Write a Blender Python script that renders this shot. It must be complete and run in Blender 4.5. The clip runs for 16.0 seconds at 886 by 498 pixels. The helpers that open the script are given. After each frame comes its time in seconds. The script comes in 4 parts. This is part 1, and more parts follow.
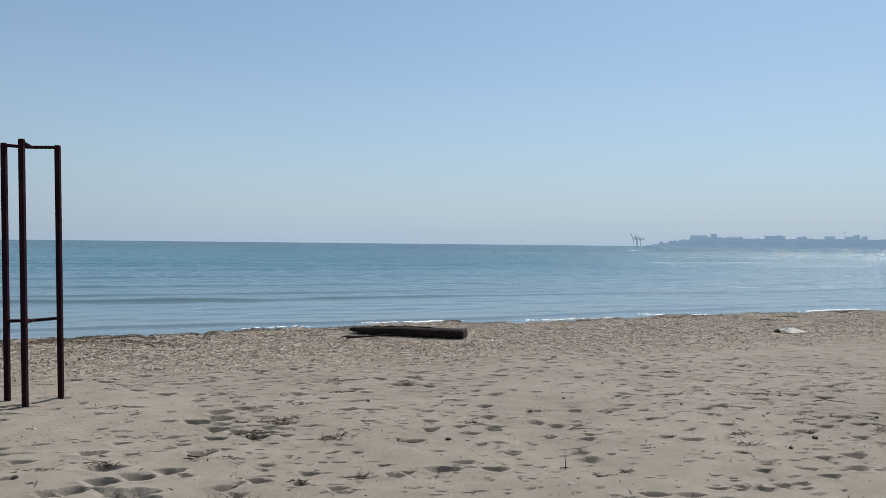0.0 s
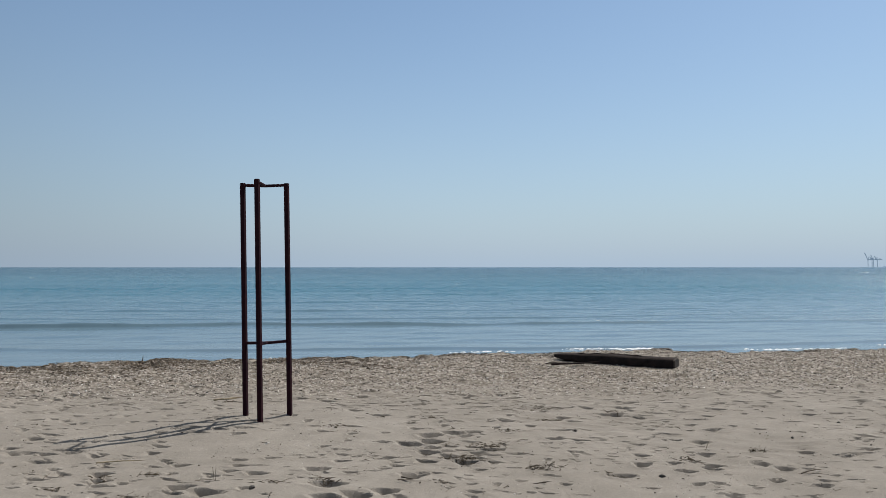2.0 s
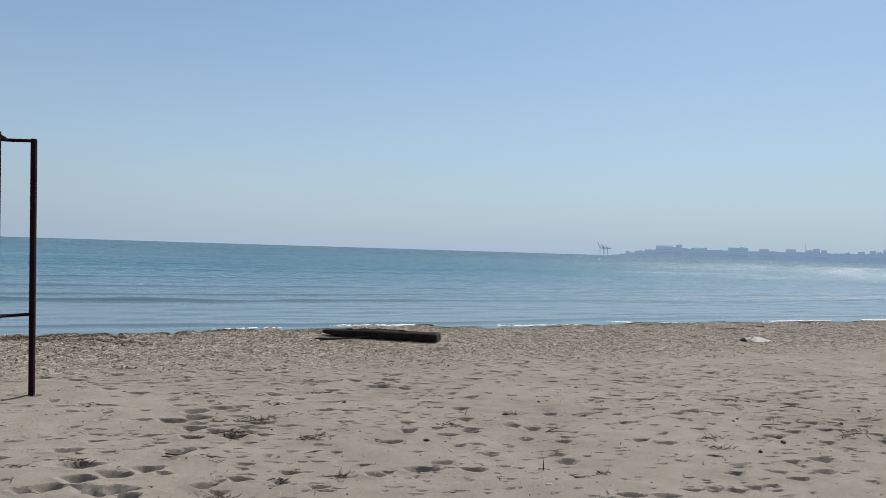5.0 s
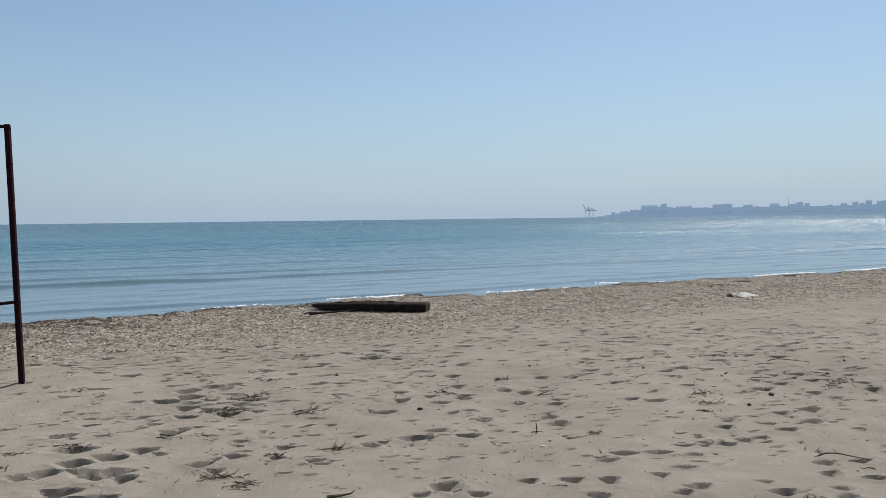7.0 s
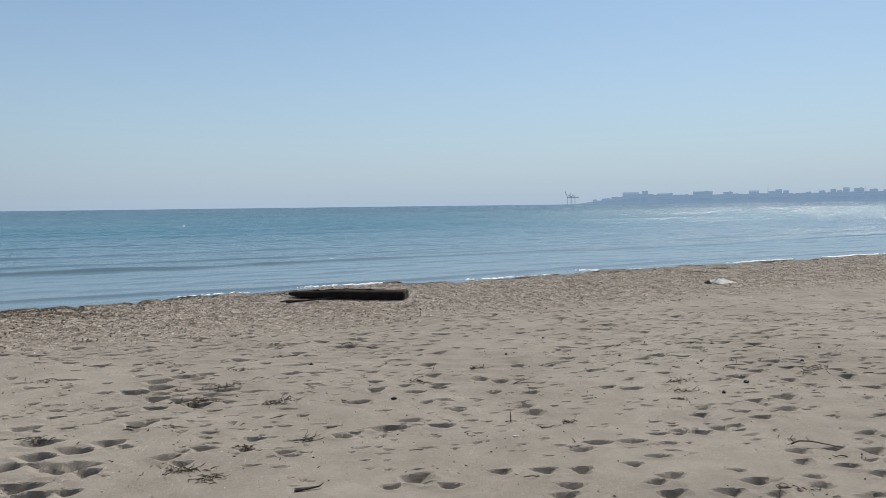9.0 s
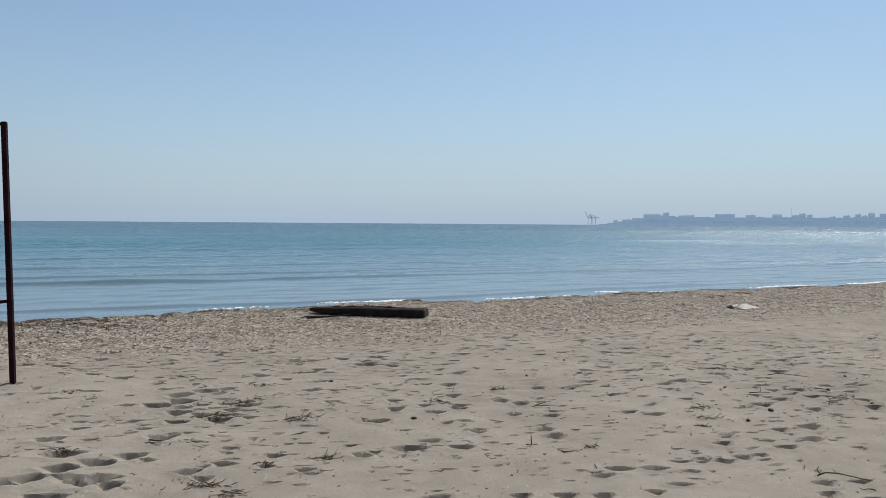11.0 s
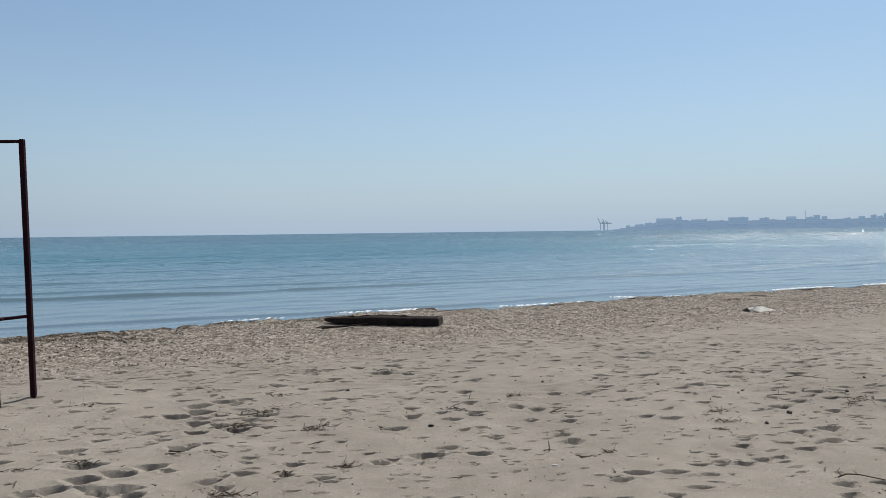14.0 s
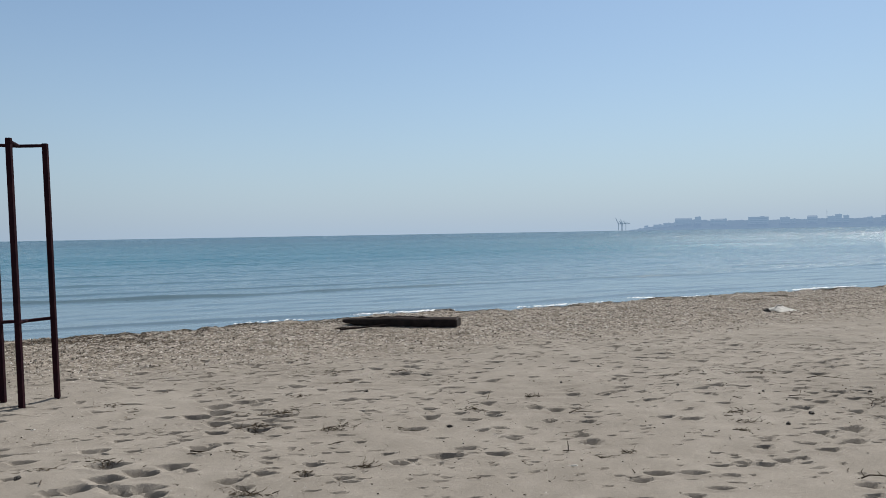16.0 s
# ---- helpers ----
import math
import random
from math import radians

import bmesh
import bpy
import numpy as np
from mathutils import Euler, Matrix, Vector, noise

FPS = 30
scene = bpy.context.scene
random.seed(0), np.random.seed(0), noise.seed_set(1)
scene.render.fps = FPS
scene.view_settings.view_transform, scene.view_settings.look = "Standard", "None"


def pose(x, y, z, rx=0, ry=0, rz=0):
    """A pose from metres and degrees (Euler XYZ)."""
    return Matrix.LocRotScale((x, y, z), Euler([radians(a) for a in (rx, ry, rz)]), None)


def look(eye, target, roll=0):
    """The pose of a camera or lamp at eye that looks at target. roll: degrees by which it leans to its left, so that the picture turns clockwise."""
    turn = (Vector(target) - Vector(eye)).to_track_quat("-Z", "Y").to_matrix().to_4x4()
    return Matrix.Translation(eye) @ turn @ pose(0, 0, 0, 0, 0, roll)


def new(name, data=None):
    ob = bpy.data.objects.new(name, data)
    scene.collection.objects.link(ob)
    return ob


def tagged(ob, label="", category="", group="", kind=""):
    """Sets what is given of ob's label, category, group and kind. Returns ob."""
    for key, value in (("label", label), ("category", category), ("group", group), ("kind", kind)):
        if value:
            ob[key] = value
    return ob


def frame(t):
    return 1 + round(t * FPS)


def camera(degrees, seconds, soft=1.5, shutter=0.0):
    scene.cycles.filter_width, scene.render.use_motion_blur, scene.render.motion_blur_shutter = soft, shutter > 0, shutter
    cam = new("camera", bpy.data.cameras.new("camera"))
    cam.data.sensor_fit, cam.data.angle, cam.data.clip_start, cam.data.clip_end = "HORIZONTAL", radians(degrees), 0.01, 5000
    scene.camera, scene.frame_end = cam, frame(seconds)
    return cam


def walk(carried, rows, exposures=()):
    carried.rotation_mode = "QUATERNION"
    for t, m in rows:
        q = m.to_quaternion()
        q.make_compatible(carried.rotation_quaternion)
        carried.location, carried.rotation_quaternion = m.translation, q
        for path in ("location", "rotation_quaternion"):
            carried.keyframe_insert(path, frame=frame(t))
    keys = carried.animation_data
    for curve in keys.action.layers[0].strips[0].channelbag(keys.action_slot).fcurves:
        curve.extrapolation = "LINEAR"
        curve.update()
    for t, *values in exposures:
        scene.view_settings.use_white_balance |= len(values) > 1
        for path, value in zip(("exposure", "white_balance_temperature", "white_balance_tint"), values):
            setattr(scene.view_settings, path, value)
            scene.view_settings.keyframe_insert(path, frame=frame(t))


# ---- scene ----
cam = camera(61.0, 16.0, soft=0.5)
PATH = [
    (0, (0.167, -0.754, 1.63), (0.164, 1.245, 1.616), 0.6),
    (0.1, (0.167, -0.753, 1.631), (0.1578, 1.2453, 1.6161), 0.6),
    (0.2, (0.167, -0.753, 1.632), (0.1463, 1.246, 1.6171), 0.6),
    (0.3, (0.167, -0.752, 1.634), (0.1217, 1.2462, 1.6173), 0.6),
    (0.4, (0.167, -0.752, 1.635), (0.088, 1.246, 1.6188), 0.6),
    (0.5, (0.167, -0.751, 1.636), (0.046, 1.245, 1.62), 0.6),
    (0.6, (0.167, -0.749, 1.636), (-0.0018, 1.241, 1.6232), 0.52),
    (0.7, (0.168, -0.747, 1.636), (-0.0512, 1.2368, 1.6215), 0.44),
    (0.8, (0.168, -0.746, 1.636), (-0.0985, 1.2328, 1.6218), 0.36),
    (0.9, (0.169, -0.744, 1.636), (-0.1466, 1.2287, 1.6242), 0.28),
    (1, (0.169, -0.742, 1.636), (-0.192, 1.225, 1.627), 0.2),
    (1.1, (0.165, -0.736, 1.635), (-0.2403, 1.2211, 1.6311), 0.06),
    (1.2, (0.161, -0.73, 1.633), (-0.2823, 1.2182, 1.6327), -0.08),
    (1.3, (0.157, -0.724, 1.632), (-0.3212, 1.2159, 1.6291), -0.22),
    (1.4, (0.153, -0.718, 1.63), (-0.3537, 1.2153, 1.6283), -0.36),
    (1.5, (0.149, -0.712, 1.629), (-0.39, 1.214, 1.633), -0.5),
    (1.6, (0.146, -0.715, 1.634), (-0.4106, 1.206, 1.6446), -0.4),
    (1.7, (0.143, -0.718, 1.639), (-0.425, 1.1998, 1.6578), -0.3),
    (1.8, (0.14, -0.721, 1.644), (-0.4251, 1.1974, 1.6771), -0.2),
    (1.9, (0.137, -0.724, 1.649), (-0.4105, 1.1992, 1.6902), -0.1),
    (2, (0.134, -0.727, 1.654), (-0.396, 1.201, 1.702), -0),
    (2.1, (0.121, -0.733, 1.653), (-0.3842, 1.2004, 1.7126), -0.06),
    (2.2, (0.109, -0.74, 1.652), (-0.3732, 1.1996, 1.7195), -0.12),
    (2.3, (0.096, -0.746, 1.65), (-0.3607, 1.1992, 1.7285), -0.18),
    (2.4, (0.084, -0.753, 1.649), (-0.3517, 1.198, 1.7311), -0.24),
    (2.5, (0.071, -0.759, 1.648), (-0.347, 1.196, 1.734), -0.3),
    (2.6, (0.059, -0.784, 1.65), (-0.3449, 1.1732, 1.7418), -0.26),
    (2.7, (0.047, -0.81, 1.653), (-0.3503, 1.149, 1.7464), -0.22),
    (2.8, (0.035, -0.835, 1.655), (-0.3603, 1.1237, 1.7512), -0.18),
    (2.9, (0.023, -0.861, 1.658), (-0.3712, 1.0983, 1.7555), -0.14),
    (3, (0.011, -0.886, 1.66), (-0.383, 1.073, 1.756), -0.1),
    (3.1, (0.004, -0.875, 1.649), (-0.396, 1.082, 1.747), -0.1),
    (3.2, (0.047, -0.776, 1.611), (0, 1.223, 1.666), 2.5),
    (3.3, (0.06, -0.77, 1.607), (0.0343, 1.2289, 1.6549), 2.52),
    (3.4, (0.074, -0.765, 1.604), (0.0659, 1.2345, 1.6474), 2.53),
    (3.5, (0.087, -0.759, 1.6), (0.093, 1.24, 1.643), 2.55),
    (3.6, (0.083, -0.768, 1.601), (0.1078, 1.2313, 1.6335), 2.56),
    (3.7, (0.078, -0.777, 1.602), (0.1183, 1.2224, 1.6278), 2.57),
    (3.8, (0.074, -0.785, 1.602), (0.127, 1.2135, 1.6249), 2.58),
    (3.9, (0.069, -0.794, 1.603), (0.1365, 1.2046, 1.6217), 2.59),
    (4, (0.065, -0.803, 1.604), (0.136, 1.196, 1.622), 2.6),
    (6.5, (0.049, -0.813, 1.601), (0.158, 1.183, 1.544), -0.3),
    (7, (0.063, -0.799, 1.605), (0.179, 1.196, 1.525), -0.7),
    (7.5, (0.097, -0.777, 1.598), (0.209, 1.217, 1.494), -1.3),
    (8, (0.104, -0.751, 1.598), (0.215, 1.242, 1.476), -1.7),
    (8.5, (0.118, -0.735, 1.601), (0.257, 1.256, 1.473), -1.4),
    (9, (0.139, -0.713, 1.605), (0.301, 1.277, 1.49), -0.7),
    (9.5, (0.147, -0.683, 1.614), (0.287, 1.31, 1.52), 0.2),
    (10, (0.123, -0.713, 1.63), (0.246, 1.282, 1.55), 0.4),
    (12.5, (0.091, -0.727, 1.618), (0.188, 1.27, 1.559), 0.1),
    (13, (0.083, -0.742, 1.623), (0.165, 1.256, 1.57), -0.4),
    (13.5, (0.086, -0.741, 1.626), (0.159, 1.257, 1.576), -0.7),
    (14, (0.089, -0.747, 1.618), (0.168, 1.251, 1.573), -0.7),
    (14.5, (0.094, -0.756, 1.619), (0.172, 1.242, 1.583), -0.5),
    (15, (0.089, -0.76, 1.622), (0.157, 1.239, 1.591), -0.5),
    (15.5, (0.091, -0.755, 1.617), (0.14, 1.244, 1.581), -0.7),
    (16, (0.084, -0.759, 1.614), (0.117, 1.24, 1.573), -1),
]
DIMMING = ((0, 0.0), (1.0, 0.0), (2.0, 0.0), (2.5, -0.04), (3.1, -0.05), (3.5, -0.03), (4.2, -0.03), (6.3, -0.01), (8.0, 0.0), (16.0, 0.0))
walk(cam, [(t, look(eye, target, roll)) for t, eye, target, roll in PATH], DIMMING)

# ---- daylight ----
SUN_AZ, SUN_EL = radians(30.7), radians(53.5)
world = bpy.data.worlds.new("world")
world.use_nodes = True
scene.world = world
wt = world.node_tree
bg = wt.nodes["Background"]
sky = wt.nodes.new("ShaderNodeTexSky")
sky.sky_type, sky.sun_disc = "NISHITA", False
sky.sun_elevation, sky.sun_rotation = SUN_EL, SUN_AZ
sky.altitude, sky.air_density, sky.dust_density, sky.ozone_density = 0, 1.0, 0.6, 2.0
# thin sea haze: pale grey-blue low down, clear blue above
up = wt.nodes.new("ShaderNodeSeparateXYZ")
wt.links.new(wt.nodes.new("ShaderNodeTexCoord").outputs["Generated"], up.inputs[0])
thin = wt.nodes.new("ShaderNodeMath")
thin.operation = "MULTIPLY"
thin.inputs[1].default_value = -5.5
wt.links.new(up.outputs[2], thin.inputs[0])
fade = wt.nodes.new("ShaderNodeMath")
fade.operation = "EXPONENT"
wt.links.new(thin.outputs[0], fade.inputs[0])
tint = wt.nodes.new("ShaderNodeMix")
tint.data_type, tint.blend_type = "RGBA", "MULTIPLY"
tint.inputs["Factor"].default_value, tint.inputs["B"].default_value = 1.0, (0.93, 1.03, 1.06, 1)
wt.links.new(sky.outputs[0], tint.inputs["A"])
haze = wt.nodes.new("ShaderNodeMix")
haze.data_type = "RGBA"
haze.inputs["B"].default_value = (4.12, 5.22, 6.5, 1)
wt.links.new(fade.outputs[0], haze.inputs["Factor"])
wt.links.new(tint.outputs["Result"], haze.inputs["A"])
toward = wt.nodes.new("ShaderNodeVectorMath")
toward.operation = "DOT_PRODUCT"
toward.inputs[1].default_value = (math.sin(SUN_AZ) * math.cos(SUN_EL), math.cos(SUN_AZ) * math.cos(SUN_EL), math.sin(SUN_EL))
wt.links.new(up.inputs[0].links[0].from_socket, toward.inputs[0])
bright = wt.nodes.new("ShaderNodeMapRange")
bright.interpolation_type = "SMOOTHSTEP"
bright.inputs["From Min"].default_value, bright.inputs["From Max"].default_value = 0.0, 0.5
bright.inputs["To Min"].default_value, bright.inputs["To Max"].default_value = 0.72, 0.995
wt.links.new(toward.outputs["Value"], bright.inputs["Value"])
glow = wt.nodes.new("ShaderNodeMix")
glow.data_type, glow.blend_type = "RGBA", "MULTIPLY"
glow.inputs["Factor"].default_value = 1.0
# a white veil added overhead, out of view, to make the fill less blue
high = wt.nodes.new("ShaderNodeMapRange")
high.interpolation_type = "SMOOTHSTEP"
high.inputs["From Min"].default_value, high.inputs["From Max"].default_value, high.inputs["To Max"].default_value = 0.42, 0.85, 0.75
wt.links.new(up.outputs[2], high.inputs["Value"])
veil = wt.nodes.new("ShaderNodeMix")
veil.data_type = "RGBA"
veil.inputs["B"].default_value = (3.1, 3.0, 2.8, 1)
wt.links.new(high.outputs[0], veil.inputs["Factor"])
wt.links.new(haze.outputs["Result"], veil.inputs["A"])
wt.links.new(veil.outputs["Result"], glow.inputs["A"])
wt.links.new(bright.outputs[0], glow.inputs["B"])
wt.links.new(glow.outputs["Result"], bg.inputs[0])
bg.inputs[1].default_value = 0.1
sun = new("sun", bpy.data.lights.new("sun", "SUN"))
sun.data.energy, sun.data.angle, sun.data.color = 5.0, radians(0.53), (1.0, 0.955, 0.885)
sun.matrix_world = look((60 * math.sin(SUN_AZ) * math.cos(SUN_EL), 60 * math.cos(SUN_AZ) * math.cos(SUN_EL), 60 * math.sin(SUN_EL)), (0, 0, 0))


# ---- materials ----
def nodes_of(name, rough=0.8, spec=0.3):
    m = bpy.data.materials.new(name)
    m.use_nodes = True
    nt = m.node_tree
    b = nt.nodes["Principled BSDF"]
    b.inputs["Roughness"].default_value = rough
    b.inputs["Specular IOR Level"].default_value = spec
    return m, nt, b


def noise_node(nt, vector, scale, detail=4.0, rough=0.55):
    n = nt.nodes.new("ShaderNodeTexNoise")
    n.inputs["Scale"].default_value, n.inputs["Detail"].default_value, n.inputs["Roughness"].default_value = scale, detail, rough
    nt.links.new(vector, n.inputs["Vector"])
    return n.outputs["Fac"]


def ramp(nt, fac, *stops):
    r = nt.nodes.new("ShaderNodeValToRGB")
    while len(r.color_ramp.elements) < len(stops):
        r.color_ramp.elements.new(0.5)
    for e, (p, c) in zip(r.color_ramp.elements, stops):
        e.position, e.color = p, (*c, 1) if len(c) == 3 else (c[0], c[0], c[0], 1)
    nt.links.new(fac, r.inputs["Fac"])
    return r.outputs["Color"]


def mixed(nt, fac, a, b, blend="MIX"):
    x = nt.nodes.new("ShaderNodeMix")
    x.data_type, x.blend_type = "RGBA", blend
    for socket, value in ((x.inputs["Factor"], fac), (x.inputs["A"], a), (x.inputs["B"], b)):
        if isinstance(value, (int, float)):
            socket.default_value = value
        elif isinstance(value, tuple):
            socket.default_value = (*value, 1)
        else:
            nt.links.new(value, socket)
    return x.outputs["Result"]


def calc(nt, op, a, b=0.0):
    x = nt.nodes.new("ShaderNodeMath")
    x.operation = op
    for socket, value in ((x.inputs[0], a), (x.inputs[1], b)):
        if isinstance(value, (int, float)):
            socket.default_value = value
        else:
            nt.links.new(value, socket)
    return x.outputs[0]


def bump(nt, b, height, strength, distance, under=None):
    n = nt.nodes.new("ShaderNodeBump")
    n.inputs["Strength"].default_value, n.inputs["Distance"].default_value = strength, distance
    nt.links.new(height, n.inputs["Height"])
    if under:
        nt.links.new(under, n.inputs["Normal"])
    nt.links.new(n.outputs[0], b.inputs["Normal"])
    return n.outputs[0]


def where(nt, kind="Object"):
    return nt.nodes.new("ShaderNodeTexCoord").outputs[kind]


def worn(name, dark, light, scale, rough=0.8, metal=0.0, fine=6.0, relief=0.004, spec=0.3):
    """Two-scale mottled surface: broad stains and fine grain, with relief."""
    m, nt, b = nodes_of(name, rough, spec)
    v = where(nt)
    big, small = noise_node(nt, v, scale), noise_node(nt, v, scale * fine, 6.0, 0.7)
    mix = calc(nt, "ADD", calc(nt, "MULTIPLY", big, 0.6), calc(nt, "MULTIPLY", small, 0.4))
    nt.links.new(ramp(nt, mix, (0.35, dark), (0.65, light)), b.inputs["Base Color"])
    b.inputs["Metallic"].default_value = metal
    bump(nt, b, small, 0.8, relief)
    return m


def flecked(name, *stops, rough=0.75, spec=0.3):
    """One colour per loose piece."""
    m, nt, b = nodes_of(name, rough, spec)
    g = nt.nodes.new("ShaderNodeNewGeometry").outputs["Random Per Island"]
    c = ramp(nt, g, *stops)
    n = noise_node(nt, where(nt), 60.0, 3.0)
    nt.links.new(mixed(nt, 0.5, c, ramp(nt, n, (0.3, (0.55,)), (0.7, (1.0,))), "MULTIPLY"), b.inputs["Base Color"])
    return m


def sand_material():
    m, nt, b = nodes_of("sand_and_shell_grit", 0.95, 0.15)
    v = where(nt)
    sep = nt.nodes.new("ShaderNodeSeparateXYZ")
    nt.links.new(v, sep.inputs[0])
    broad, mid = noise_node(nt, v, 0.55, 4.0), noise_node(nt, v, 3.5, 5.0, 0.65)
    grain, speck = noise_node(nt, v, 170.0, 4.0, 0.75), noise_node(nt, v, 38.0, 5.0, 0.7)
    tone = calc(nt, "ADD", calc(nt, "MULTIPLY", broad, 0.4), calc(nt, "ADD", calc(nt, "MULTIPLY", mid, 0.35), calc(nt, "MULTIPLY", speck, 0.25)))
    sand = ramp(nt, tone, (0.36, (0.174, 0.156, 0.134)), (0.52, (0.227, 0.205, 0.178)), (0.66, (0.274, 0.251, 0.221)))
    sand = mixed(nt, 0.75, sand, ramp(nt, grain, (0.3, (0.4,)), (0.64, (1.42,))), "MULTIPLY")
    # coarse shelly grit above the waterline
    cells = nt.nodes.new("ShaderNodeTexVoronoi")
    cells.inputs["Scale"].default_value = 26.0
    nt.links.new(v, cells.inputs["Vector"])
    shade = nt.nodes.new("ShaderNodeSeparateColor")
    nt.links.new(cells.outputs["Color"], shade.inputs[0])
    grit = ramp(nt, shade.outputs[0], (0.0, (0.106, 0.089, 0.071)), (0.45, (0.190, 0.165, 0.137)), (0.8, (0.280, 0.247, 0.211)), (1.0, (0.382, 0.349, 0.305)))
    edge = calc(nt, "SUBTRACT", sep.outputs[1], calc(nt, "ADD", calc(nt, "MULTIPLY", sep.outputs[0], 0.35), 9.6))
    edge = calc(nt, "ADD", edge, calc(nt, "MULTIPLY", calc(nt, "SUBTRACT", mid, 0.5), 3.0))
    band = nt.nodes.new("ShaderNodeMapRange")
    band.inputs["From Min"].default_value, band.inputs["From Max"].default_value = -0.7, 1.3
    nt.links.new(edge, band.inputs["Value"])
    nt.links.new(mixed(nt, band.outputs[0], sand, grit), b.inputs["Base Color"])
    low = bump(nt, b, speck, 0.45, 0.010)
    bump(nt, b, grain, 0.5, 0.004, low)
    return m


def sea_material():
    m, nt, b = nodes_of("sea_water", 0.22, 0.5)
    b.inputs["IOR"].default_value = 1.333
    v = where(nt)

    def ripples(sx, sy, detail):
        mp = nt.nodes.new("ShaderNodeMapping")
        mp.inputs["Scale"].default_value = (sx, sy, 1.0)
        nt.links.new(v, mp.inputs["Vector"])
        return noise_node(nt, mp.outputs[0], 1.0, detail, 0.6)

    def slopes(sx, sy, detail):
        mp = nt.nodes.new("ShaderNodeMapping")
        mp.inputs["Scale"].default_value = (sx, sy, 1.0)
        nt.links.new(v, mp.inputs["Vector"])
        n = nt.nodes.new("ShaderNodeTexNoise")
        n.inputs["Scale"].default_value, n.inputs["Detail"].default_value, n.inputs["Roughness"].default_value = 1.0, detail, 0.6
        nt.links.new(mp.outputs[0], n.inputs["Vector"])
        return n.outputs["Color"]

    def vec(op, a, b):
        x = nt.nodes.new("ShaderNodeVectorMath")
        x.operation = op
        for socket, value in ((x.inputs[0], a), (x.inputs[1], b)):
            if isinstance(value, tuple):
                socket.default_value = value
            else:
                nt.links.new(value, socket)
        return x.outputs[0]

    sep = nt.nodes.new("ShaderNodeSeparateXYZ")
    nt.links.new(v, sep.inputs[0])
    patch = ripples(0.012, 0.05, 3.0)
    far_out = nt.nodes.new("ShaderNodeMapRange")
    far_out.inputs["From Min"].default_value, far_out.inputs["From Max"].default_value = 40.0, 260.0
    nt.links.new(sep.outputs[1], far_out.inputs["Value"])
    offshore = nt.nodes.new("ShaderNodeMapRange")
    offshore.inputs["From Min"].default_value, offshore.inputs["From Max"].default_value = 0.0, 45.0
    nt.links.new(sep.outputs[1], offshore.inputs["Value"])
    # lighter inshore, darker far out: part of the sky's reflection put into colour
    inshore = ramp(nt, patch, (0.35, (0.104, 0.156, 0.198)), (0.65, (0.130, 0.182, 0.222)))
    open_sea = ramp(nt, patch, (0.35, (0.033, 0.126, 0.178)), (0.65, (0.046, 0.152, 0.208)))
    dimmed_offing = ramp(nt, patch, (0.35, (0.012, 0.062, 0.094)), (0.65, (0.020, 0.078, 0.110)))
    open_sea = mixed(nt, far_out.outputs[0], open_sea, dimmed_offing)
    nt.links.new(mixed(nt, offshore.outputs[0], inshore, open_sea), b.inputs["Base Color"])
    # wind ripples: steeper away from the sheltered edge, with calmer streaks
    rough_sea = nt.nodes.new("ShaderNodeMapRange")
    rough_sea.inputs["From Min"].default_value, rough_sea.inputs["From Max"].default_value = 6.0, 42.0
    rough_sea.inputs["To Min"].default_value, rough_sea.inputs["To Max"].default_value = 0.045, 0.92
    nt.links.new(sep.outputs[1], rough_sea.inputs["Value"])
    streak = ramp(nt, ripples(0.02, 0.11, 4.0), (0.38, (0.55,)), (0.6, (1.0,)))
    wind = vec("MULTIPLY", rough_sea.outputs[0], streak)
    lull = nt.nodes.new("ShaderNodeMapRange")
    lull.inputs["From Min"].default_value, lull.inputs["From Max"].default_value = 60.0, 400.0
    lull.inputs["To Min"].default_value, lull.inputs["To Max"].default_value = 1.0, 0.78
    nt.links.new(sep.outputs[1], lull.inputs["Value"])
    wind = vec("MULTIPLY", wind, lull.outputs[0])
    tilt = vec("MULTIPLY", vec("SUBTRACT", slopes(2.0, 5.5, 4.0), (0.5, 0.5, 0.5)), (1.75, 2.0, 0.0))
    fine = vec("MULTIPLY", vec("SUBTRACT", slopes(8.0, 22.0, 3.0), (0.5, 0.5, 0.5)), (1.15, 1.3, 0.0))
    tilt = vec("ADD", vec("ADD", tilt, fine), (-0.06, -0.19, 0.0))  # wavelets lean to the shore
    tilt = vec("MULTIPLY", tilt, wind)
    normal = vec("NORMALIZE", vec("ADD", nt.nodes.new("ShaderNodeNewGeometry").outputs["Normal"], tilt), (0, 0, 0))
    nt.links.new(normal, b.inputs["Normal"])
    return m


def ripple_material():
    m, nt, b = nodes_of("ripple_water", 0.25, 0.5)
    b.inputs["IOR"].default_value = 1.333
    g = nt.nodes.new("ShaderNodeNewGeometry").outputs["Random Per Island"]
    nt.links.new(ramp(nt, g, (0.0, (0.075, 0.155, 0.205)), (1.0, (0.125, 0.205, 0.25))), b.inputs["Base Color"])
    return m


SAND = sand_material()
RIPPLE = ripple_material()
SEA = sea_material()
STEEL = worn("rusty_painted_steel", (0.013, 0.005, 0.010), (0.034, 0.012, 0.015), 5.0, 0.8, 0.0, 12.0, 0.001, 0.06)
LOGWOOD = worn("wet_black_driftwood", (0.014, 0.011, 0.0105), (0.040, 0.030, 0.027), 6.0, 0.9, 0.0, 7.0, 0.012, 0.08)
CUTWOOD = worn("grey_cut_wood", (0.02, 0.015, 0.013), (0.055, 0.042, 0.036), 14.0, 0.9)
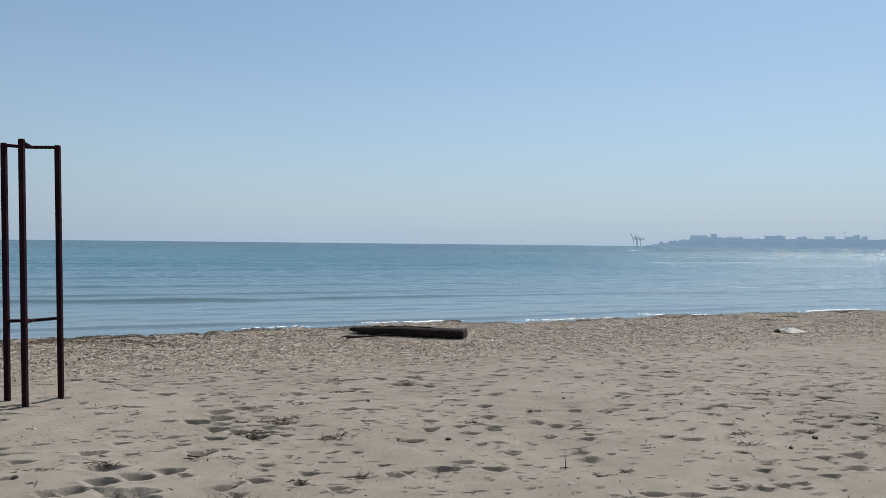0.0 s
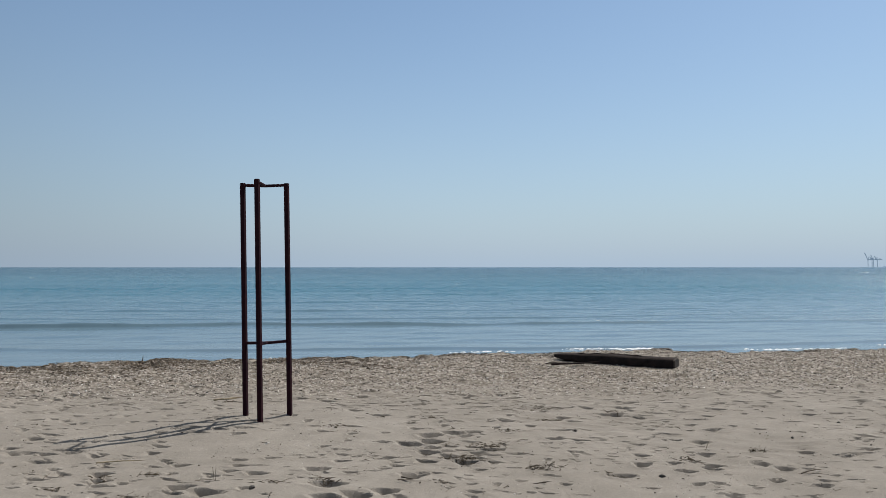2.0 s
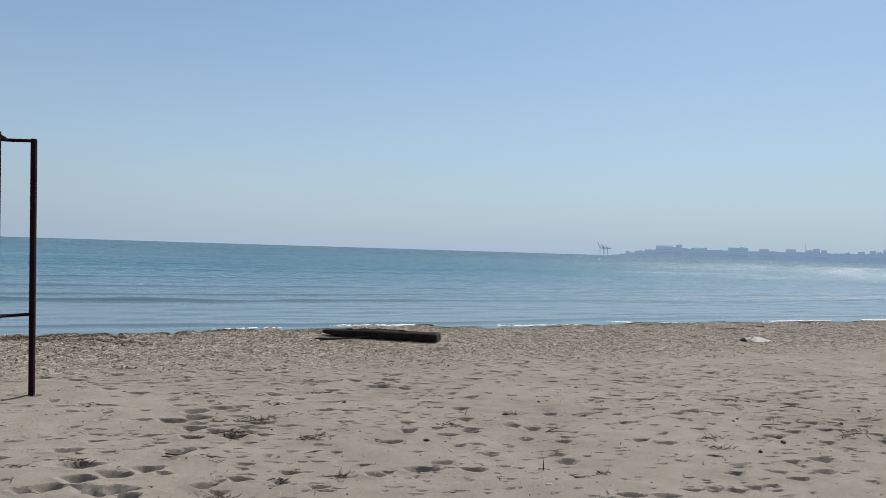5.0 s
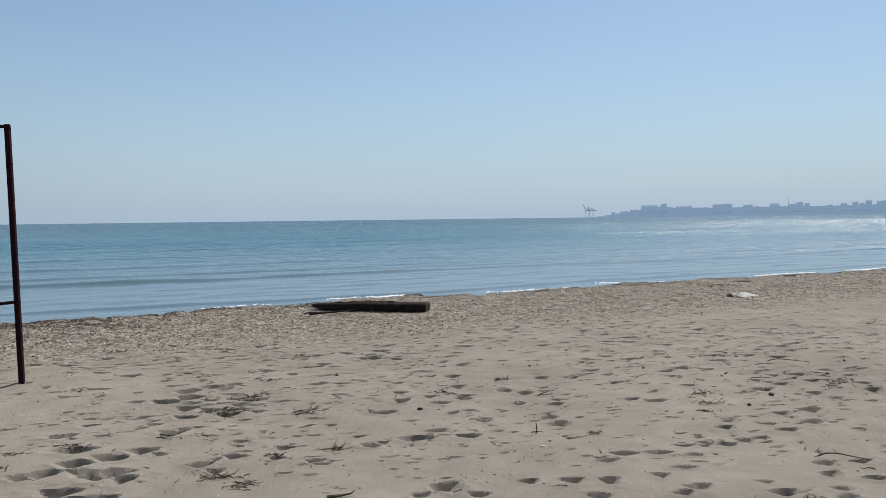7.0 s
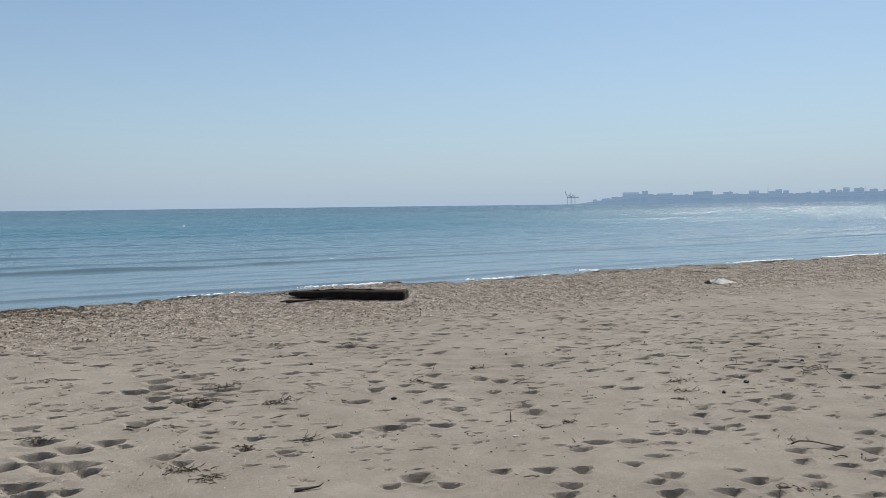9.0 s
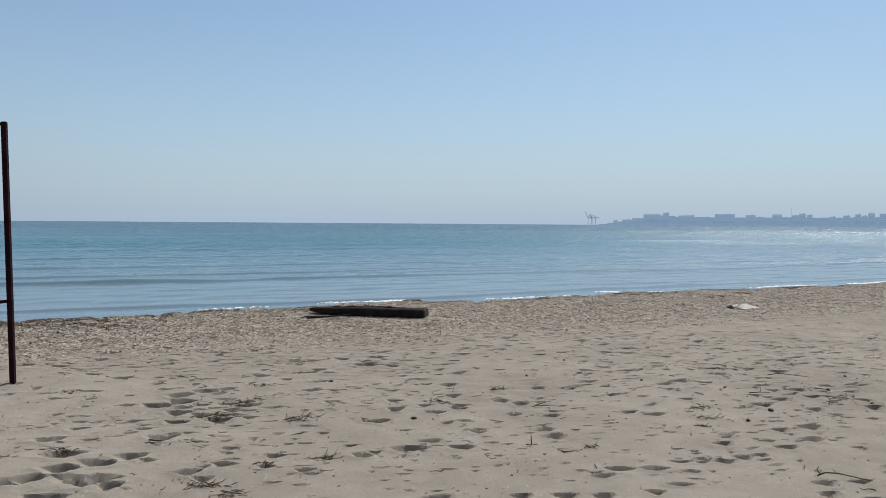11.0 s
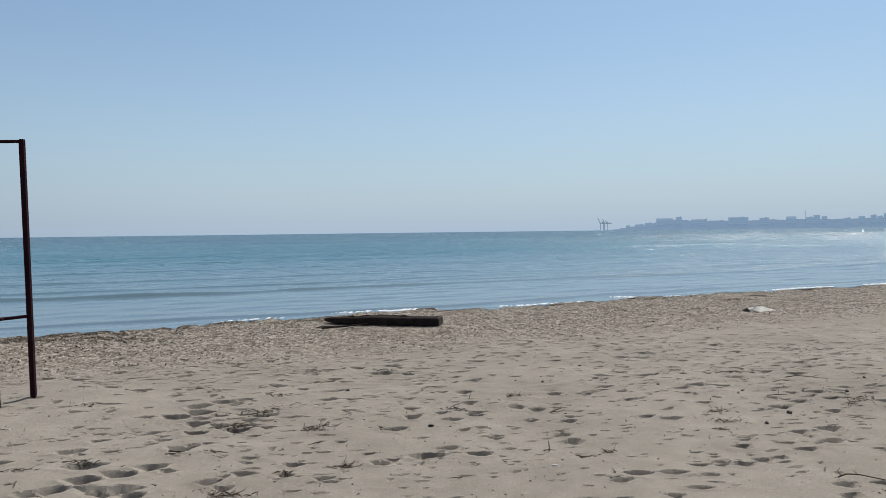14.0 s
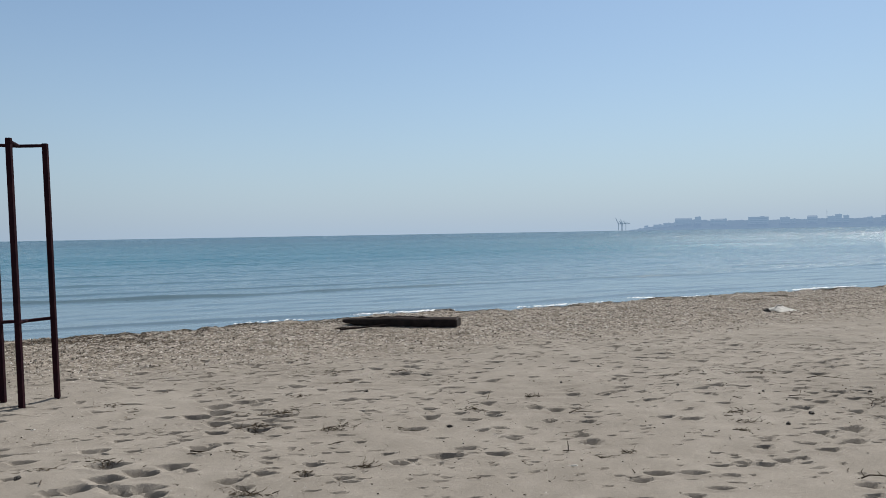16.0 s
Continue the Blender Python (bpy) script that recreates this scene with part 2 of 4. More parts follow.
TWIGWOOD = worn("dry_dark_twig", (0.03, 0.022, 0.016), (0.10, 0.075, 0.055), 40.0, 0.9, 0.0, 4.0, 0.002)
STRAW = worn("bleached_straw", (0.22, 0.17, 0.10), (0.42, 0.35, 0.24), 30.0, 0.9)
WEED = worn("dried_seaweed", (0.028, 0.021, 0.015), (0.095, 0.070, 0.044), 30.0, 0.9, 0.0, 4.0, 0.002)
STONE = worn("dark_wet_stone", (0.02, 0.018, 0.016), (0.07, 0.062, 0.055), 14.0, 0.6)
PLASTIC = worn("dirty_white_plastic", (0.42, 0.41, 0.39), (0.62, 0.61, 0.58), 7.0, 0.75, 0.0, 4.0, 0.002, 0.15)

def letting_light(m, share, colour):
    """Thin film: part of the light goes through."""
    nt = m.node_tree
    out, b = nt.nodes["Material Output"], nt.nodes["Principled BSDF"]
    mix, tr = nt.nodes.new("ShaderNodeMixShader"), nt.nodes.new("ShaderNodeBsdfTranslucent")
    tr.inputs["Color"].default_value, mix.inputs[0].default_value = (*colour, 1), share
    nt.links.new(b.outputs[0], mix.inputs[1])
    nt.links.new(tr.outputs[0], mix.inputs[2])
    nt.links.new(mix.outputs[0], out.inputs["Surface"])


letting_light(PLASTIC, 0.15, (0.9, 0.9, 0.88))
FOAM = worn("sea_foam", (0.70, 0.74, 0.77), (0.86, 0.88, 0.90), 6.0, 0.8, 0.0, 8.0, 0.01)
SHELLS = flecked("broken_shells", (0.0, (0.028, 0.024, 0.021)), (0.36, (0.092, 0.075, 0.060)), (0.60, (0.285, 0.245, 0.200)), (0.82, (0.54, 0.49, 0.43)), (1.0, (0.86, 0.84, 0.81)), rough=0.6)
FLECKS = flecked("plant_crumbs", (0.0, (0.03, 0.024, 0.018)), (0.4, (0.09, 0.068, 0.048)), (1.0, (0.24, 0.19, 0.14)), rough=0.9)
CHIPS = flecked("white_shell_chips", (0.0, (0.5, 0.46, 0.4)), (1.0, (0.85, 0.83, 0.79)), rough=0.5)


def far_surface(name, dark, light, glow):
    """Backdrop surfaces kilometres away; their emission stands in for the bright haze before them."""
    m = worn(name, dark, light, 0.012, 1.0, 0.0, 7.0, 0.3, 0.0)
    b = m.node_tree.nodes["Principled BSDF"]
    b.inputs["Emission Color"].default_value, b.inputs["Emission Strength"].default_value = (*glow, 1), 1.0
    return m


# blue-grey emission puts the air haze into hill, town and cranes
HILL = far_surface("far_scrub_haze_glow", (0.012, 0.015, 0.015), (0.03, 0.033, 0.03), (0.180, 0.270, 0.40))
BLOCK = far_surface("far_concrete_haze_glow", (0.06, 0.06, 0.06), (0.12, 0.117, 0.114), (0.198, 0.292, 0.415))
CRANE = far_surface("far_crane_steel_haze_glow", (0.08, 0.08, 0.08), (0.14, 0.13, 0.12), (0.128, 0.195, 0.28))


# ---- mesh helpers ----
def mesh_object(name, verts, faces, material, smooth=False):
    """Verts (n,3) and faces (m,3 or 4) arrays into one linked object."""
    verts, faces = np.asarray(verts, np.float32), np.asarray(faces, np.int32)
    me = bpy.data.meshes.new(name)
    k = faces.shape[1]
    me.vertices.add(len(verts))
    me.vertices.foreach_set("co", verts.ravel())
    me.loops.add(faces.size)
    me.loops.foreach_set("vertex_index", faces.ravel())
    me.polygons.add(len(faces))
    me.polygons.foreach_set("loop_start", np.arange(0, faces.size, k, dtype=np.int32))
    me.polygons.foreach_set("use_smooth", np.full(len(faces), smooth))
    me.update(calc_edges=True)
    me.validate()
    me.materials.append(material)
    return new(name, me)


def part(name, bm, material, parent, label=""):
    me = bpy.data.meshes.new(name)
    bmesh.ops.recalc_face_normals(bm, faces=bm.faces)
    bm.to_mesh(me)
    bm.free()
    me.materials.append(material)
    ob = new(name, me)
    ob.parent = parent
    return tagged(ob, label=label)


def empty(name, x, y, z=0.0, turn=0.0):
    ob = new(name)
    ob.empty_display_size = 0.1
    ob.matrix_basis = pose(x, y, z, 0, 0, turn)
    return ob


def grid_faces(rows, cols):
    i = np.arange(rows - 1)[:, None] * cols + np.arange(cols - 1)[None, :]
    return np.stack([i, i + 1, i + cols + 1, i + cols], -1).reshape(-1, 4)


TABLES = {}


def vnoise(x, y, size, seed):
    """Smooth value noise, -1 to 1, cells of the given size."""
    if seed not in TABLES:
        TABLES[seed] = np.random.RandomState(seed).uniform(-1, 1, (256, 256))
    table = TABLES[seed]
    fx, fy = np.asarray(x) / size, np.asarray(y) / size
    ix, iy = np.floor(fx).astype(int), np.floor(fy).astype(int)
    tx, ty = fx - ix, fy - iy
    tx, ty = tx * tx * (3 - 2 * tx), ty * ty * (3 - 2 * ty)
    a, b = table[ix % 256, iy % 256], table[(ix + 1) % 256, iy % 256]
    c, d = table[ix % 256, (iy + 1) % 256], table[(ix + 1) % 256, (iy + 1) % 256]
    return (a * (1 - tx) + b * tx) * (1 - ty) + (c * (1 - tx) + d * tx) * ty


def beam(bm, a, b, w, h=None, bevel=0.0):
    """A squared bar from a to b."""
    a, b = Vector(a), Vector(b)
    way = b - a
    q = way.to_track_quat("Z", "Y").to_matrix().to_4x4()
    m = Matrix.Translation((a + b) / 2) @ q @ Matrix.Diagonal((w, h or w, way.length, 1))
    made = bmesh.ops.create_cube(bm, size=1, matrix=m)["verts"]
    if bevel:
        edges = {e for v in made for e in v.link_edges}
        bmesh.ops.bevel(bm, geom=list(edges), offset=bevel, segments=2, affect="EDGES")


def tube(bm, points, radii, sides=5):
    """A tapered tube along points."""
    rings = []
    pts = [Vector(p) for p in points]
    for i, p in enumerate(pts):
        way = (pts[min(i + 1, len(pts) - 1)] - pts[max(i - 1, 0)]).normalized()
        q = way.to_track_quat("Z", "Y")
        rings.append([bm.verts.new(p + q @ Vector((radii[i] * math.cos(2 * math.pi * k / sides), radii[i] * math.sin(2 * math.pi * k / sides), 0))) for k in range(sides)])
    for r, s in zip(rings, rings[1:]):
        for k in range(sides):
            bm.faces.new((r[k], r[(k + 1) % sides], s[(k + 1) % sides], s[k]))
    bm.faces.new(rings[0][::-1])
    bm.faces.new(rings[-1])


# ---- the beach ----
SEA_LEVEL = -0.15


def crest(x):
    """y of the berm's crest, where the beach drops to the water."""
    x = np.asarray(x, float)
    near = np.exp(-((x - 2) / 30.0) ** 2)
    line = 14.25 + 0.41 * x - 0.7 * near / (1 + np.exp(np.clip((x + 9.0) / 0.7, -50, 50)))
    return line + near * (0.55 * np.exp(-((x + 1.3) / 2.3) ** 2) + 0.6 * np.exp(-((x - 5.4) / 0.55) ** 2) - 0.25 * np.exp(-((x - 2.7) / 0.8) ** 2) + 0.16 * vnoise(x, x * 0, 1.1, 3) + 0.10 * vnoise(x, x * 0, 0.4, 4))


# old footprints that can be told apart in the loose sand, zone by zone up the beach: x, y, half-width in centimetres
HOLLOWS_AT_FEET = ((2.02, 3.21, 9), (1.71, 3.24, 8), (2.6, 3.28, 7), (1.12, 3.29, 8), (2.27, 3.38, 10), (1.68, 3.39, 5), (2.64, 3.42, 7),
    (1.19, 3.44, 7), (3.08, 3.47, 8), (1.8, 3.49, 9), (0.5, 3.5, 8), (0.16, 3.54, 6), (2.24, 3.56, 6), (2.95, 3.59, 8), (-1.91, 3.63, 17),
    (-1.67, 3.66, 8), (1.32, 3.67, 7), (1.09, 3.69, 9), (0.32, 3.7, 11), (0.83, 3.71, 7), (1.66, 3.74, 7), (-2.57, 3.77, 20), (-2.02, 3.82, 14),
    (3.28, 3.83, 9), (-3.26, 3.83, 11), (1.86, 3.87, 7), (2.81, 3.89, 8), (3.04, 3.9, 6), (1.18, 3.94, 3), (-1.69, 3.96, 10))
HOLLOWS_LOW = ((1.42, 4.04, 7), (-1.13, 4.08, 5), (-2.34, 4.09, 12), (2.04, 4.12, 6), (-1.88, 4.13, 23), (-2.24, 4.14, 11), (3.46, 4.15, 10),
    (-4.51, 4.15, 11), (1.56, 4.18, 10), (1.79, 4.18, 9), (-1.26, 4.22, 9), (-3.04, 4.22, 14), (-4, 4.26, 9), (-0.52, 4.27, 7), (-3.3, 4.29, 13),
    (-2.11, 4.31, 12), (-0.79, 4.34, 6), (-1.07, 4.35, 9), (2.04, 4.36, 8), (2.35, 4.36, 8), (2.24, 4.42, 7), (-4.13, 4.43, 10), (-4.6, 4.44, 6),
    (-1.93, 4.45, 13), (2.53, 4.45, 7), (-1.62, 4.46, 6), (2.67, 4.47, 6), (3.83, 4.54, 7), (-1.76, 4.59, 11))
HOLLOWS_MID_LOW = ((-0.78, 4.61, 8), (-0.14, 4.61, 10), (-2.23, 4.62, 16), (2.94, 4.62, 9), (-3.25, 4.63, 7), (-1.12, 4.73, 7), (-3.87, 4.73, 7),
    (2.53, 4.75, 8), (0.18, 4.76, 13), (0.55, 4.78, 10), (-2.93, 4.78, 10), (-5, 4.79, 8), (2.87, 4.8, 7), (-0.26, 4.82, 6), (3.25, 4.83, 10),
    (-3.67, 4.84, 8), (-4.55, 4.86, 7), (-5.49, 4.87, 9), (-4.81, 4.88, 8), (0.8, 4.89, 4), (-2.19, 4.93, 7), (0.34, 4.94, 8), (2.65, 4.96, 7),
    (-3.19, 4.97, 8), (-2.5, 5, 12), (-1.67, 5.04, 12), (3.13, 5.09, 8), (-1.96, 5.11, 6), (1.32, 5.11, 9), (-3.31, 5.12, 8))
HOLLOWS_MID = ((-0.5, 5.16, 5), (3.41, 5.16, 12), (0.72, 5.2, 7), (-3.05, 5.25, 7), (-1.91, 5.26, 7), (0.14, 5.26, 5), (1.29, 5.29, 7),
    (-2.42, 5.31, 9), (-1.21, 5.33, 5), (4.09, 5.38, 6), (-1.95, 5.39, 5), (4.34, 5.41, 10), (0.49, 5.43, 5), (-1.72, 5.48, 11), (0.63, 5.49, 6),
    (-2.07, 5.54, 7), (-1.39, 5.55, 12), (-0.08, 5.58, 11), (2.29, 5.66, 10), (1.42, 5.7, 8), (3.76, 5.7, 8), (-1.57, 5.72, 10), (1.09, 5.74, 6))
HOLLOWS_MID_HIGH = ((2.12, 5.75, 8), (-2.79, 5.78, 5), (4.37, 5.78, 9), (0.41, 5.79, 10), (-1.79, 5.82, 13), (4.76, 5.82, 9), (1.45, 5.84, 6),
    (-1.37, 5.86, 10), (3.35, 5.87, 10), (0.62, 5.91, 8), (0.06, 5.92, 9), (4.41, 6.01, 9), (-3.83, 6.02, 8), (-1.27, 6.05, 13), (0.65, 6.05, 9),
    (-2.06, 6.09, 17), (2.76, 6.09, 8), (-1.67, 6.1, 8), (1.21, 6.11, 9), (3.66, 6.11, 9), (1.03, 6.21, 9), (0.06, 6.22, 8), (2.4, 6.24, 6),
    (-1.89, 6.26, 13), (3.48, 6.27, 8), (-0.72, 6.28, 5), (0.6, 6.39, 8), (4.48, 6.39, 9), (4.01, 6.46, 9), (-1.99, 6.5, 12))
HOLLOWS_HIGH = ((-0.75, 6.65, 11), (1.79, 6.66, 6), (-1.77, 6.69, 15), (1.48, 6.7, 7), (4.45, 6.71, 8), (-2.18, 6.72, 9), (-1.6, 6.76, 9),
    (1.89, 6.76, 6), (0.09, 6.87, 5), (0.37, 6.89, 6), (3, 6.95, 13), (-2.34, 6.97, 9), (-1.09, 7.18, 7), (-0.52, 7.18, 7), (3.57, 7.28, 13),
    (-1.39, 7.39, 11), (5.53, 7.52, 10), (4.04, 7.59, 9), (-0.61, 7.76, 6), (3.64, 7.92, 8), (4.68, 8.04, 10), (-0.3, 8.1, 15), (0.76, 8.28, 8),
    (3.41, 8.44, 7), (1.84, 8.52, 9), (0.86, 8.67, 11), (4.96, 8.89, 10), (6.36, 8.91, 10), (5.42, 9.01, 8), (-0.4, 9.04, 9), (1.76, 9.35, 8),
    (2.61, 9.63, 12))


def dents():
    """x, y, half-length, half-width, turn and depth of every hollow in the sand."""
    r = random.Random(11)
    out = []
    for x, y, w in HOLLOWS_AT_FEET + HOLLOWS_LOW + HOLLOWS_MID_LOW + HOLLOWS_MID + HOLLOWS_MID_HIGH + HOLLOWS_HIGH:
        a = w / 100
        out.append((x, y - 0.02, a * 1.1, min(0.2, a * r.uniform(1.0, 1.5)), r.uniform(-0.12, 0.25), min(0.09, 0.034 + 0.4 * a)))
    # churned sand beside the frame
    for k in range(16):
        out.append((r.gauss(-1.55, 0.45), r.gauss(6.05, 0.42), r.uniform(0.08, 0.17), r.uniform(0.06, 0.10), r.uniform(-0.1, 0.4), r.uniform(0.03, 0.05)))
    # the rest of the beach, thinner where the near sand is smooth
    misses = 0
    while len(out) < 1250:
        x, y = r.uniform(-11, 14), r.uniform(2.2, 12.5)
        told = -0.64 * y - 0.1 < x < 0.66 * y + 0.1
        if float(vnoise(x, y, 1.6, 38)) < r.uniform(-0.9, 0.35) or y > 10.3 + 0.35 * x or (told and y < 6.0) or (told and y < 7.2 and r.random() < 0.45):
            continue
        if any(abs(x - p[0]) < 0.85 * p[2] + 0.08 and abs(y - p[1]) < 0.8 * p[3] + 0.09 for p in out):
            misses += 1
            if misses < 6000:
                continue
        far = 1.0 if y < 6.5 else 1.1
        out.append((x, y, 0.05 + 0.13 * r.random() ** 2, r.uniform(0.06, 0.13), r.uniform(-0.2, 0.4), far * (0.03 + 0.04 * r.random() ** 1.5)))
    # trodden sand behind the frame
    for k in range(130):
        x, y = r.uniform(-8.5, -2.7), r.uniform(3.5, 8.5)
        if x < -0.62 * y:
            out.append((x, y, r.uniform(0.05, 0.13), r.uniform(0.05, 0.1), r.uniform(-0.2, 0.3), r.uniform(0.03, 0.055)))
    # wind-worn nicks and crumbled edges between them
    for k in range(6500):
        x, y = r.uniform(-10, 13), 3.2 + 7.2 * r.random() ** 0.7
        if y < 9.9 + 0.35 * x and float(vnoise(x, y, 0.9, 37)) > -0.1 - (0.3 if y > 6.2 else 0):
            out.append((x, y, 0.02 + 0.07 * r.random() ** 2, r.uniform(0.02, 0.05), r.uniform(-0.15, 0.3), r.uniform(0.016, 0.036)))
    return out


def spaced(spans):
    """Coordinates from (end, step) spans."""
    out = [spans[0][0]]
    for end, step in spans[1:]:
        n = max(1, round((end - out[-1]) / step))
        out += list(np.linspace(out[-1], end, n + 1)[1:])
    return np.array(out)


GX = spaced(((-3000, 0), (-300, 300), (-60, 40), (-16, 2.0), (-8.5, 0.07), (-4.5, 0.035), (5.5, 0.026), (9, 0.04), (17, 0.07), (40, 1.5), (300, 30), (3000, 300)))
GY = spaced(((-3000, 0), (-300, 300), (-30, 30), (1.5, 1.5), (2.8, 0.08), (6.2, 0.012), (9.2, 0.014), (10.8, 0.02), (15.5, 0.04), (19.5, 0.08), (21.5, 0.1), (60, 2.0), (300, 30), (2200, 300)))


def ground_height():
    X, Y = np.meshgrid(GX, GY)
    s = Y - crest(X)
    near = np.exp(-(np.maximum(0, np.abs(X) - 16) / 10) ** 2 - (np.maximum(0, np.abs(Y - 10) - 13) / 10) ** 2)
    h = 0.022 * vnoise(X, Y, 1.7, 21) + 0.014 * vnoise(X + 0.4 * Y, Y, 0.55, 22) + 0.006 * vnoise(X, Y, 0.21, 23)
    # wind-combed unevenness, longer across the beach
    patchy = np.clip(0.5 + 1.2 * vnoise(X, Y, 1.3, 29), 0.1, 1.3)
    h -= 0.019 * np.abs(vnoise(X * 0.6 - Y * 0.2, Y, 0.17, 24)) * np.clip((Y - 5.2) / 2, 0.18, 1) * patchy
    dug, lips = 0 * h, 0 * h
    for x, y, a, b, turn, d in dents():
        i0, i1 = np.searchsorted(GX, (x - 2.6 * a, x + 2.6 * a))
        j0, j1 = np.searchsorted(GY, (y - 2.6 * a, y + 2.6 * a))
        if i1 <= i0 or j1 <= j0:
            continue
        dx, dy = X[j0:j1, i0:i1] - x, Y[j0:j1, i0:i1] - y
        u, v = dx * math.cos(turn) + dy * math.sin(turn), -dx * math.sin(turn) + dy * math.cos(turn)
        wobble = vnoise(dx + x * 3, dy + y * 9, 0.09, 26)
        # the far wall is steep, the floor runs up from a crease before it to the sides and to a near point
        far = d * 0.78 + 0.10 * a * wobble + 0.06 * a * vnoise(dx + x * 7, dy + y * 5, 0.04, 25) - 0.25 * u * u / a
        q = (np.abs(u / a) ** 1.4 + np.abs(np.minimum(v - 0.4 * far, 0) / b) ** 1.4) ** 0.714
        q = q * (1 + 0.22 * wobble + 0.10 * vnoise(dx + x * 5, dy + y * 2, 0.035, 27))
        lip = 0.12 * d * np.exp(-((q - 1.25) / 0.25) ** 2) * (v < 0)
        cut = np.clip(np.minimum(1.32 * (far - v), d * np.clip(1.0 - q, 0, 1)), 0, None)
        dug[j0:j1, i0:i1] = np.maximum(dug[j0:j1, i0:i1], cut)
        lips[j0:j1, i0:i1] = np.maximum(lips[j0:j1, i0:i1], lip)
    h += lips - dug
    band = 1 / (1 + np.exp(np.clip(-(Y - 9.9 - 0.35 * X) * 2.0, -50, 50)))
    h += band * (0.026 * vnoise(X, Y, 0.33, 26) + 0.018 * vnoise(X, Y, 0.13, 27) + 0.012 * vnoise(X, Y, 0.9, 28))
    h -= band * 0.034 * np.abs(vnoise(X * 0.45 - Y * 0.15, Y, 0.19, 30)) * np.clip(0.6 + vnoise(X, Y, 0.8, 39), 0.1, 1.4)
    # shells drifted against the log
    along = np.clip((X + 1.5) / 2.03, 0, 1)
    beside = np.exp(-(np.maximum(0, np.hypot(np.maximum(0, np.abs(X + 0.48) - 1.02), Y - 12.72 + 0.25 * (X + 1.5)) - 0.15) / 0.3) ** 2)
    h = h * (1 - 0.85 * beside) + 0.012 * along ** 0.5 * beside
    h *= near
    berm = 0.035 * np.exp(-((s + 0.6) / 0.9) ** 2) * near
    fall = np.where(s > -0.25, -0.17 * (s + 0.25) - 0.02 * np.clip(s, 0, 2), 0)
    return X, Y, h * np.clip(1 - s / 1.5, 0, 1) + berm + np.maximum(fall, -4.0)


GROUND_X, GROUND_Y, GROUND_Z = ground_height()


def lie(x, y):
    """Height of the sand at a place."""
    i = min(max(int(np.searchsorted(GX, x)), 1), len(GX) - 1)
    j = min(max(int(np.searchsorted(GY, y)), 1), len(GY) - 1)
    tx, ty = (x - GX[i - 1]) / (GX[i] - GX[i - 1]), (y - GY[j - 1]) / (GY[j] - GY[j - 1])
    z = GROUND_Z
    return float((z[j - 1, i - 1] * (1 - tx) + z[j - 1, i] * tx) * (1 - ty) + (z[j, i - 1] * (1 - tx) + z[j, i] * tx) * ty)


ground = mesh_object("ground", np.stack([GROUND_X, GROUND_Y, GROUND_Z], -1).reshape(-1, 3), grid_faces(*GROUND_X.shape), SAND, True)
ground.data.set_sharp_from_angle(angle=radians(16))  # crumbled rims stay crisp
tagged(ground, "pale grey-beige dry beach sand with old footprints", "beach", kind="structure")

# ---- the sea ----
SHORE_TURN = math.atan(0.41)
SU = spaced(((-4800, 0), (-500, 300), (-60, 20), (-34, 0.8), (46, 0.3), (90, 1.0), (500, 20), (4800, 300)))
SV = spaced(((-3, 0), (1.5, 0.11), (14, 0.05), (28, 0.1), (60, 0.3), (140, 1.5), (600, 20), (4850, 200)))


def sea_height():
    U, V = np.meshgrid(SU, SV)
    near = np.exp(-(np.maximum(0, np.abs(U - 5) - 45) / 20) ** 2) * np.exp(-(np.maximum(0, V - 70) / 40) ** 2)
    h = 0 * U
    # low swell lines running along the shore
    for v0, amp, width, seed in ((2.6, 0.045, 0.26, 31), (8.9, 0.092, 0.34, 32), (12.5, 0.045, 0.35, 33), (17.5, 0.05, 0.5, 34), (25.0, 0.05, 0.7, 35), (35.0, 0.06, 1.0, 36), (48.0, 0.07, 1.3, 37)):
        c = v0 + 0.6 * vnoise(U, U * 0, 9.0, seed) + 0.16 * vnoise(U, U * 0, 2.2, seed + 20) + 0.012 * (U - 5) ** 2 * 0.15
        a = amp * np.clip(0.95 + 0.3 * vnoise(U, U * 0, 7.0, seed + 40), 0.3, 1.2) * (0.9 + 0.18 * vnoise(U, U * 0, 0.9, seed + 60))
        a = a * (0.60 + 0.50 / (1 + np.exp(np.clip(U - 5, -30, 30))))
        d = (V - c) / width
        h += a * np.exp(-np.where(d < 0, d / 0.42, d / 1.6) ** 2)
    h += np.clip(V / 4, 0.5, 1) * (0.014 * vnoise(U * 0.4, V, 0.9, 51) + 0.018 * vnoise(U * 0.35, V, 0.42, 53) + 0.006 * vnoise(U * 0.5, V, 0.23, 54))
    return U, V, h * near


U, V, H = sea_height()
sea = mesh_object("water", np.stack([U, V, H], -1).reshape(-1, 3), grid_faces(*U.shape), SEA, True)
sea.matrix_basis = pose(0, 14.25, SEA_LEVEL, 0, 0, math.degrees(SHORE_TURN))
tagged(sea, "calm blue-green sea with small ripples and sun glitter", "sea", kind="structure")


